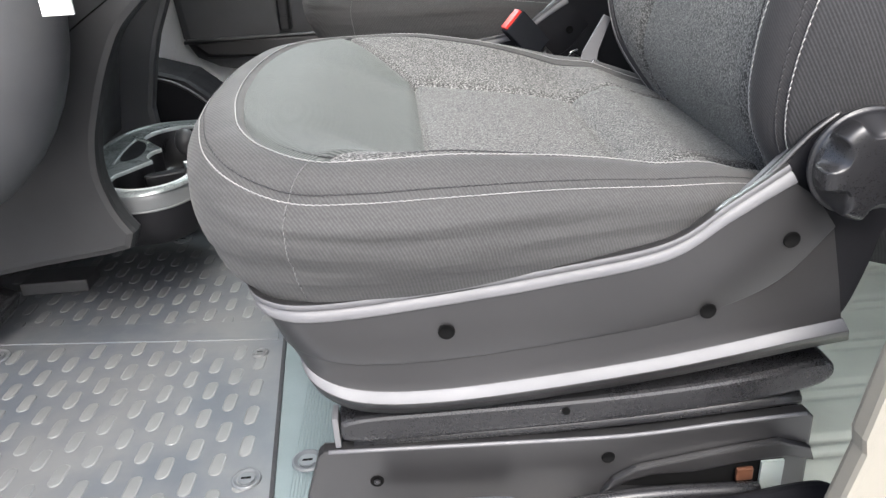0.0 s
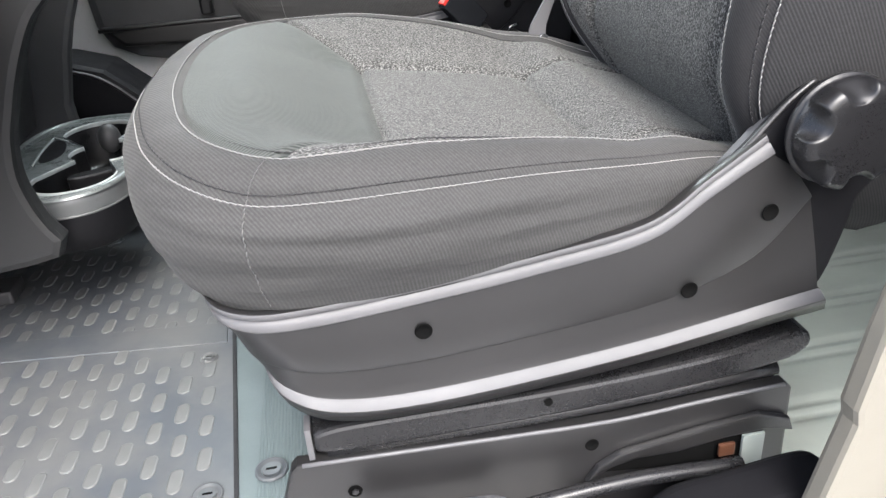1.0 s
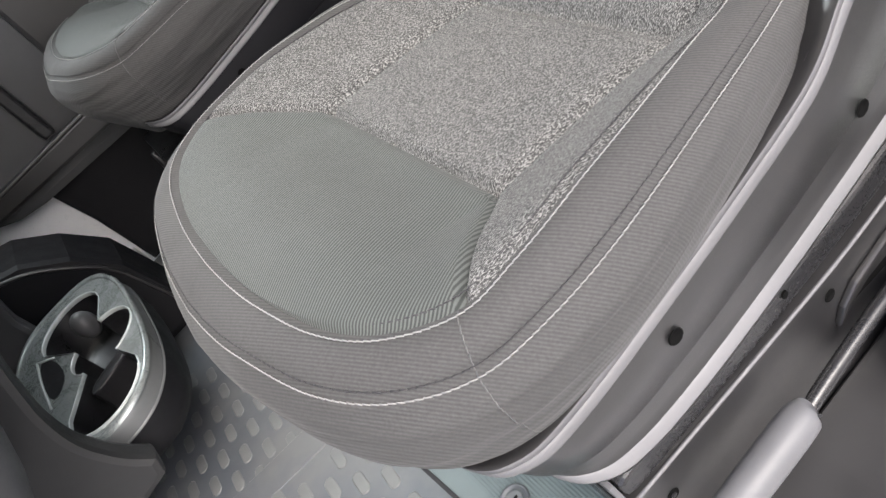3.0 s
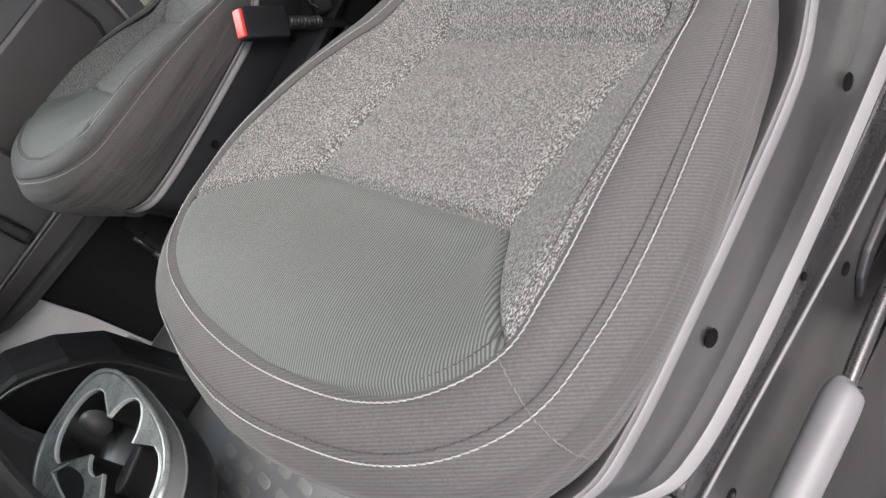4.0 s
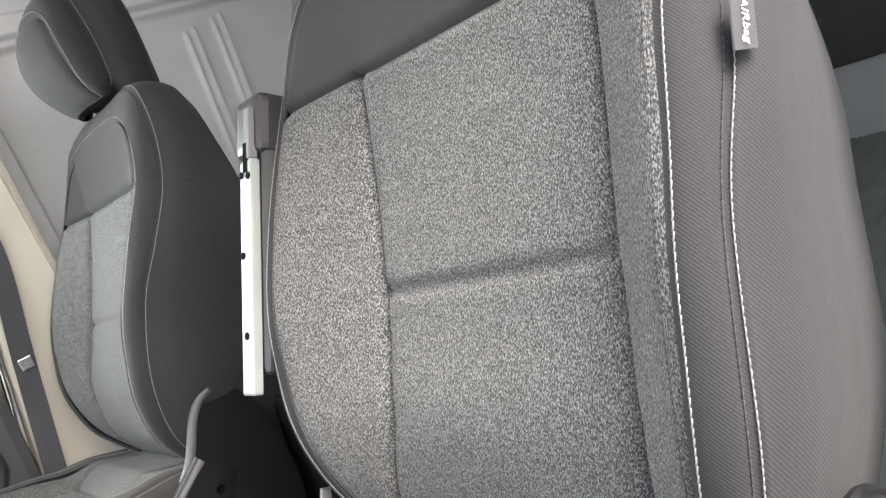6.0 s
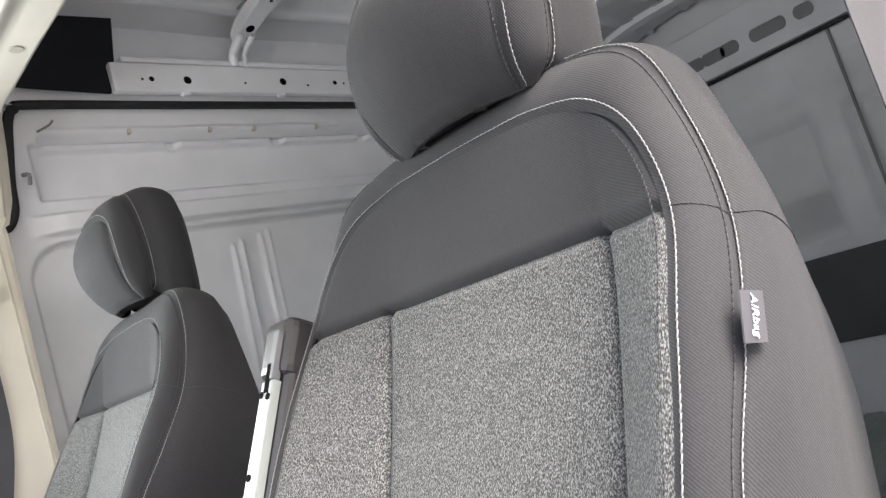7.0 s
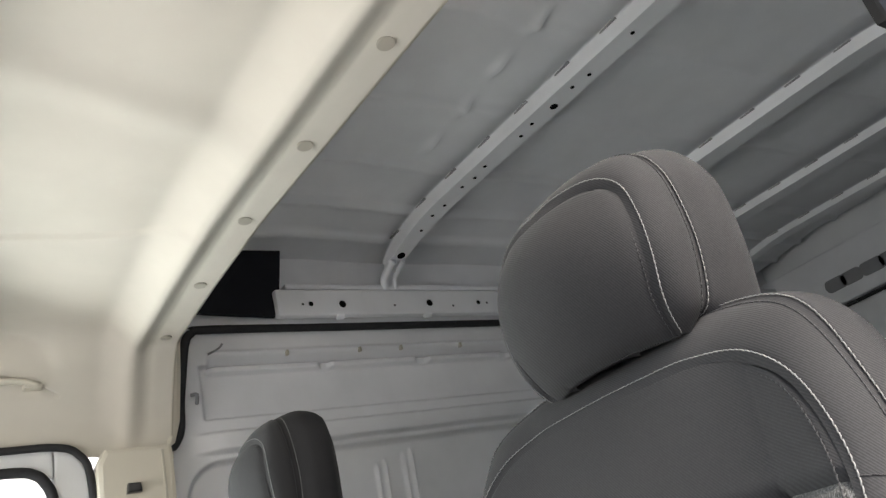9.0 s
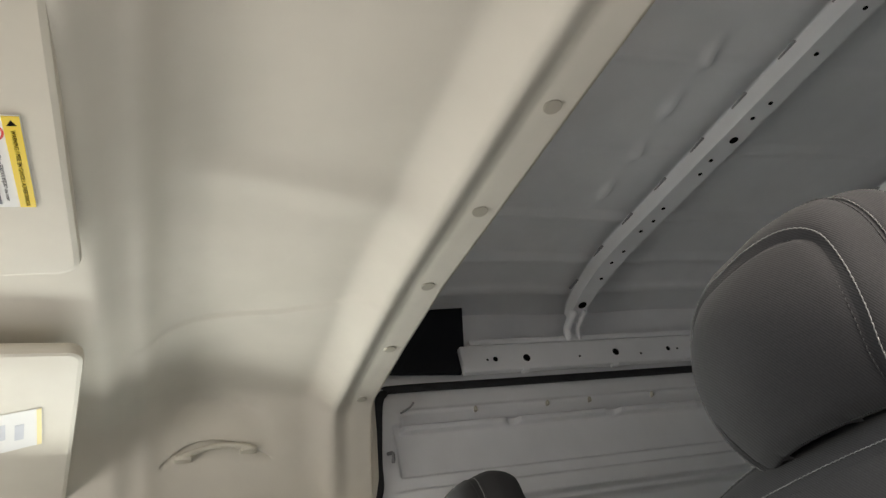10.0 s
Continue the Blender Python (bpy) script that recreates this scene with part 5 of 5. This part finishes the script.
pedal = tagged(box("pedal", (-0.86, 0.62, FLOOR + 0.05), (-0.79, 0.74, FLOOR + 0.09), BLACK_STEEL, None, "", 0.008, (0, 25, 0)), "black pedal above the floor mat", "pedal")
tube("pedal_arm", [(-0.85, 0.68, FLOOR + 0.08), (-0.98, 0.68, 0.2), (-1.1, 0.68, 0.5)], 0.011, BLACK_STEEL, pedal, m=4)

# passenger foot space: wheel arch cover and boxes under the seat
arch = tagged(prism("arch_cover", [(-1.1, FLOOR), (-1.1, 0.36), (-0.75, 0.35), (-0.62, 0.325), (-0.535, 0.298), (-0.465, 0.236), (-0.41, 0.15), (-0.38, FLOOR)], 1.22, 1.4, "y", PLASTIC_DEEP, None, "", 0.02), "black moulded wheel arch cover in the footwell", "arch cover")
tube("edge_bead", [(-0.9, 1.221, 0.345), (-0.75, 1.221, 0.336), (-0.62, 1.221, 0.31), (-0.545, 1.221, 0.283), (-0.48, 1.221, 0.225), (-0.43, 1.221, 0.15), (-0.4, 1.221, 0.0)], 0.004, PLASTIC, arch, "raised edge bead", m=5)
crate = tagged(box("battery_cover", (-0.2, 1.03, FLOOR), (0.4, 1.56, 0.2), BLACK_GLOSS, None, "", 0.012), "black plastic battery cover under the passenger seat", "battery cover")
for y in (1.12, 1.3, 1.45):
    tube("cover_rib", [(-0.215, y, FLOOR + 0.02), (-0.212, y, 0.1), (-0.205, y, 0.19)], 0.008, PLASTIC, crate, m=3)
tagged(box("storage_box", (0.5, 0.84, FLOOR + 0.04), (0.64, 1.6, 0.46), FELT, None, "", 0.015), "black storage box behind the passenger seat", "storage box")
slab("step_well", (-0.75, 1.5, FLOOR), (-0.43, 1.63, FLOOR + 0.06), WHITE, "white painted inner sill of the passenger door", "door sill", 0.01)

# ---- seat details ----
def buckle(at, end):
    """Belt buckle on a ribbed stalk."""
    a, b = Vector(at), Vector(end)
    d = (b - a).normalized()
    side = d.cross(Vector((0, 0, 1))).normalized()
    face = Matrix((d, side, d.cross(side) * -1)).transposed()

    def block(name, u0, u1, w, h, mat, parent=None, label="", bevel=0.004):
        bm = bmesh.new()
        bmesh.ops.create_cube(bm, size=1)
        bmesh.ops.scale(bm, vec=(u1 - u0, w, h), verts=bm.verts)
        bmesh.ops.bevel(bm, geom=bm.edges[:], offset=bevel, segments=3, affect="EDGES", profile=0.6)
        bmesh.ops.transform(bm, matrix=Matrix.Translation(a + d * (u0 + u1) / 2) @ face.to_4x4(), verts=bm.verts)
        bmesh.ops.recalc_face_normals(bm, faces=bm.faces[:])
        return part(name, bm, mat, parent, label)

    top = tagged(block("belt_buckle", 0.006, 0.095, 0.03, 0.054, FELT), "black belt buckle with a red release button", "belt buckle")
    block("release_button", 0.0, 0.009, 0.021, 0.046, RED, top, "red release button", 0.002)
    for k in range(10):
        p = a + d * (0.098 + 0.0075 * k)
        tube("stalk_ring", [p, p + d * 0.003, p + d * 0.0055], [0.0145, 0.0165, 0.0145], PLASTIC, top, sides=14, scale=(1.3, 0.8), m=2)
    tube("stalk", [a + d * 0.07, a + d * 0.12, b], 0.0095, PLASTIC, top, m=4)
    return top


buckle((0.203, 0.958, 0.428), (0.36, 1.01, 0.255))

rest = empty("armrest", "dark folded-up armrest with a pale metal strip", "armrest")
ax_up = (Vector((0.41, 0.55, 0.9)) - Vector((0.262, 0.55, 0.615))).normalized()
ax_fw = Vector((-ax_up.z, 0, ax_up.x))
base = Vector((0.262, 0.55, 0.615))


def along(u, f, y):
    return base + ax_up * u + ax_fw * f + Vector((0, y, 0))


def bar(name, u0, u1, f0, f1, y0, y1, mat, parent, label="", bevel=0.003):
    bm = bmesh.new()
    bmesh.ops.create_cube(bm, size=1)
    for v in bm.verts:
        v.co = along(u0 if v.co.x < 0 else u1, f0 if v.co.z < 0 else f1, y0 if v.co.y < 0 else y1)
    bmesh.ops.recalc_face_normals(bm, faces=bm.faces[:])
    bmesh.ops.bevel(bm, geom=bm.edges[:], offset=bevel, segments=3, affect="EDGES", profile=0.6)
    return part(name, bm, mat, parent, label)


strip = bar("metal_strip", 0.0, 0.265, -0.012, 0.0, -0.016, 0.012, PALE_METAL, rest, "pale painted metal strip")
bar("pad", 0.02, 0.335, -0.06, -0.012, -0.022, 0.035, PLASTIC, rest, "dark grey armrest pad", 0.012)
bar("cap", 0.27, 0.345, -0.058, -0.005, -0.024, 0.037, PLASTIC, rest, "dark rounded armrest cap", 0.014)
bar("slot_plate", 0.265, 0.325, -0.01, 0.001, -0.014, -0.001, SILVER, rest, "grey hinge plate", 0.002)
bar("hinge_slot", 0.25, 0.285, -0.01, 0.0012, -0.008, 0.002, VOID, rest, "", 0.001)
for u, y in ((0.245, -0.01), (0.248, 0.006), (0.155, 0.004), (0.065, -0.002)):
    p = along(u, 0.0006, y)
    disc("bolt_hole", p, ax_fw, 0.0042, 0.002, VOID, strip, bevel=0, sides=14)
bracket = tagged(prism("seat_bracket", [(0.225, 0.36), (0.245, 0.44), (0.275, 0.49), (0.285, 0.485), (0.268, 0.44), (0.26, 0.36)], 0.515, 0.52, "y", SILVER, None, "", 0.001), "pale metal bracket beside the seat cushion", "bracket")
disc("bracket_bolt", (0.262, 0.513, 0.42), (0, -1, 0), 0.008, 0.01, CHROME, bracket, "steel bolt")
clip = tagged(box("belt_clip", (0.33, 0.99, 0.3), (0.37, 1.022, 0.335), BLACK_GLOSS, None, "", 0.006, (0, 30, 0)), "black plastic belt clip between the seats", "belt clip")
tube("clip_wire", [(0.335, 0.985, 0.32), (0.33, 0.982, 0.345), (0.35, 0.985, 0.352)], 0.003, CHROME, clip, m=4)

# side airbag tag sewn into the backrest edge
m_back = frame_of((0.31, 0.2732, 0.454), (0, 1, 0), BACK_UP, BACK_OUT)
tag_ob = new("airbag_tag")
tagged(tag_ob, "grey cloth airbag tag sewn into the backrest seam", "cloth tag")
tc = [m_back @ Vector(v) for v in ((-0.2895, 0.367, 0.013), (-0.2915, 0.3695, -0.0145), (-0.2915, 0.334, -0.0075), (-0.2895, 0.331, 0.02))]
bm = bmesh.new()
f = bm.faces.new([bm.verts.new(v) for v in tc])
ex = bmesh.ops.extrude_face_region(bm, geom=[f])
bmesh.ops.translate(bm, vec=(0, -0.0012, 0), verts=[g for g in ex["geom"] if isinstance(g, bmesh.types.BMVert)])
bmesh.ops.recalc_face_normals(bm, faces=bm.faces[:])
part("cloth", bm, TAG, tag_ob)
c = bpy.data.curves.new("tag_words", "FONT")
c.body, c.size, c.align_x, c.align_y, c.extrude = "AIRbag", 0.0105, "CENTER", "CENTER", 0.0002
tw = new("tag_words", c)
tw.data.materials.append(PALE_INK)
tw.parent = tag_ob
ctr = sum(tc, Vector()) / 4 + Vector((0, -0.0022, 0))
xd, yd = (tc[3] - tc[0]).normalized(), (tc[1] - tc[0]).normalized()
zd = xd.cross(yd).normalized()
yd = zd.cross(xd)
rm = Matrix((xd, yd, zd)).transposed().to_4x4()
rm.translation = ctr
tw.matrix_world = rm

# parking brake beside the seat
brake = empty("parking_brake", "black parking brake lever with a grey grip", "parking brake")
prism("housing", rounded([(0.135, FLOOR), (0.158, 0.012), (0.181, 0.06), (0.211, 0.102), (0.272, 0.107), (0.343, 0.118), (0.373, 0.115), (0.382, 0.078), (0.365, 0.033), (0.352, 0.01), (0.34, FLOOR)]), -0.1, -0.026, "y", PLASTIC_DEEP, brake, "black rounded lever housing", 0.026, 6)
prism("floor_cover", rounded([(-0.14, FLOOR), (-0.13, -0.035), (0.0, -0.012), (0.14, -0.004), (0.37, 0.0), (0.385, FLOOR)], 2), -0.115, 0.012, "y", PLASTIC, brake, "black plastic cover under the lever", 0.008, 3)
tube("lever", [(0.31, -0.012, 0.086), (0.2, -0.015, 0.095), (0.1, -0.019, 0.093), (0.05, -0.022, 0.09)], [0.0085, 0.008, 0.008, 0.0075], BLACK_STEEL, brake, "black steel lever arm", m=6)
tube("grip", [(0.056, -0.022, 0.091), (0.05, -0.022, 0.092), (0.0, -0.024, 0.095), (-0.075, -0.026, 0.097)], [0.012, 0.018, 0.019, 0.018], GRIP, brake, "satin grey grip", sides=18, m=6)
prism("recess", [(0.152, 0.08), (0.165, 0.098), (0.188, 0.111), (0.278, 0.124), (0.337, 0.13), (0.372, 0.117), (0.378, 0.1), (0.35, 0.108), (0.3, 0.106), (0.25, 0.099), (0.205, 0.1), (0.18, 0.094)], 0.006, 0.0145, "y", PLASTIC, brake, "dark recess edge", 0.003)
prism("opening", [(0.17, 0.086), (0.205, 0.104), (0.253, 0.1), (0.345, 0.11), (0.348, 0.07), (0.25, 0.076)], 0.0115, 0.0125, "y", VOID, brake, "dark opening", 0)
box("orange_tab", (0.294, 0.003, 0.084), (0.312, 0.008, 0.1), ORANGE, brake, "orange plastic tab", 0.002)
box("pale_gap", (0.32, 0.004, 0.066), (0.344, 0.0075, 0.106), FLOOR_PAINT, brake, "pale floor seen through the gap", 0)

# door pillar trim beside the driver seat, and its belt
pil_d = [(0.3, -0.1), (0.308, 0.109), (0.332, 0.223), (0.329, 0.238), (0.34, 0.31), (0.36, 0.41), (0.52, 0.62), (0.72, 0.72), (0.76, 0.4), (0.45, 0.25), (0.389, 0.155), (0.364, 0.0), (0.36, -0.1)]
# Pillar cream, its colour lowered to offset the sun that strikes it.
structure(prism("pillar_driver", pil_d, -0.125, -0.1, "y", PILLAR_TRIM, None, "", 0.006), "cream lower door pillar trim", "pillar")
structure(tube("aperture_seal", [(0.372, -0.13, -0.1), (0.378, -0.13, 0.0), (0.402, -0.13, 0.15), (0.46, -0.13, 0.25), (0.76, -0.13, 0.42)], 0.016, SEAL, m=6), "dark door aperture seal", "door seal")


def belt(name, pts, width, across, label):
    c = spline(pts, 8)
    w = np.array(Vector(across).normalized()) * width / 2
    t = np.cross(np.gradient(c, axis=0), w)
    t /= np.linalg.norm(t, axis=1)[:, None]
    rows = [np.array([p - w + n * 0.0007, p + w + n * 0.0007, p + w - n * 0.0007, p - w - n * 0.0007]) for p, n in zip(c, t)]
    return tagged(solid(name, np.vstack(rows), grid_faces(len(rows), 4, False, True), BELT, None, "", False), label, "seat belt")


b1 = belt("seat_belt", [(0.6, -0.104, 1.2), (0.6, -0.103, 1.1), (0.6, -0.101, 0.95), (0.6, -0.1, 0.6), (0.59, -0.1, 0.1)], 0.047, (0.94, -0.34, 0), "pale grey seat belt hanging at the driver pillar")
b1.data.materials[0] = WEBBING_PALE
prism("anchor", [(0.565, 1.2), (0.635, 1.2), (0.63, 1.24), (0.6, 1.26), (0.57, 1.24)], -0.115, -0.092, "y", BLACK_GLOSS, b1, "dark belt anchor", 0.01)
b2 = belt("seat_belt", [(0.343, 1.585, 1.215), (0.335, 1.583, 1.1), (0.33, 1.578, 0.9), (0.285, 1.57, 0.7), (0.235, 1.56, 0.47), (0.2, 1.555, 0.3)], 0.047, (1, 0, 0.15), "dark grey passenger seat belt on the cream pillar")
prism("guide", [(0.303, 1.205), (0.383, 1.205), (0.388, 1.222), (0.37, 1.245), (0.348, 1.258), (0.325, 1.248), (0.3, 1.222)], 1.562, 1.592, "y", BLACK_GLOSS, b2, "black belt guide", 0.008)
prism("guide_bolt", [(0.33, 1.275), (0.362, 1.275), (0.36, 1.295), (0.333, 1.297)], 1.575, 1.6, "y", BLACK_GLOSS, b2, "black anchor cap", 0.004)
prism("belt_stop", [(0.268, 0.665), (0.295, 0.665), (0.295, 0.69), (0.268, 0.69)], 1.56, 1.566, "y", CHROME, b2, "small pale belt stop", 0.001)
structure(tube("sill_edge", [(0.155, 1.6, 0.3), (0.2, 1.6, 0.5), (0.245, 1.6, 0.72), (0.26, 1.6, 0.9)], 0.006, CHROME, m=4), "bright edge of the door aperture", "door edge")

# ---- small pieces of the floor, last ----
def screw(at, r):
    ob = tagged(disc("floor_screw", at, (0, 0, 1), r, 0.006, MAT_RUBBER, None, "", 24), "dark floor mat fixing screw", "screw", "floor screws")
    n = 28
    solid("rim", [(at[0] + q * math.cos(2 * math.pi * k / n), at[1] + q * math.sin(2 * math.pi * k / n), at[2] + z) for q, z in ((r * 1.75, 0.0), (r * 1.68, 0.0035), (r * 1.45, 0.0038), (r * 1.35, 0.0015), (r * 1.1, 0.001)) for k in range(n)], grid_faces(5, n, True, True), MAT_RUBBER, ob, "raised rubber ring")
    box("slot", (at[0] - r * 0.55, at[1] - r * 0.14, at[2] + 0.002), (at[0] + r * 0.55, at[1] + r * 0.14, at[2] + 0.0036), VOID, ob, "", 0)
    return ob


for at, r in (((-0.281, 0.236, FLOOR + 0.001), 0.012), ((-0.199, 0.265, FLOOR - 0.001), 0.013), ((-0.58, 1.1, FLOOR + 0.001), 0.013), ((-0.312, 0.56, FLOOR + 0.001), 0.0085), ((-0.8, 0.62, FLOOR + 0.001), 0.014)):
    screw(at, r)
structure(prism("mat_edge", [(-0.219, -0.12), (-0.213, -0.12), (-0.35, 1.6), (-0.356, 1.6)], FLOOR - 0.01, FLOOR + 0.0015, "z", SEAL, None, "", 0), "dark seam at the edge of the mat", "seam")


prism("mat_band", [(-1.0, 0.684), (-0.285, 0.602), (-0.29, 0.668), (-1.0, 0.75)], FLOOR - 0.01, FLOOR + 0.0022, "z", MAT_RUBBER, floor, "smooth raised band across the mat", 0.002, 4)


def stud_mesh():
    n, v = 9, []
    for k, (grow, z) in enumerate(((1.2, 0.0), (1.06, 0.0009), (0.88, 0.0013))):
        for s, c in ((1, 0.0), (-1, math.pi)):
            for i in range(n):
                a = c + math.pi * i / (n - 1)
                v.append((0.0085 * grow * math.cos(a), s * 0.0135 + 0.0085 * grow * math.sin(a), z))
    f = grid_faces(3, 2 * n, False, True) + [tuple(range(4 * n, 6 * n))]
    return mesh_of("stud", v, f, STUD, False)


one = stud_mesh()
for i in range(18):
    for k in range(-14, 13):
        x, y = -0.293 - 0.0402 * i - 0.005 * k, 0.309 + 0.0377 * i + 0.0735 * k
        if 0.05 < y < 1.07 and -1.0 < x < -0.24 - 0.08 * (y - 0.244) - 0.025 and abs(y - 0.645 + 0.115 * (x + 0.5)) > 0.033:
            ob = new("stud", one)
            ob.parent = floor
            ob.matrix_local = pose(x, y, FLOOR + 0.0004, 0, 0, -2)
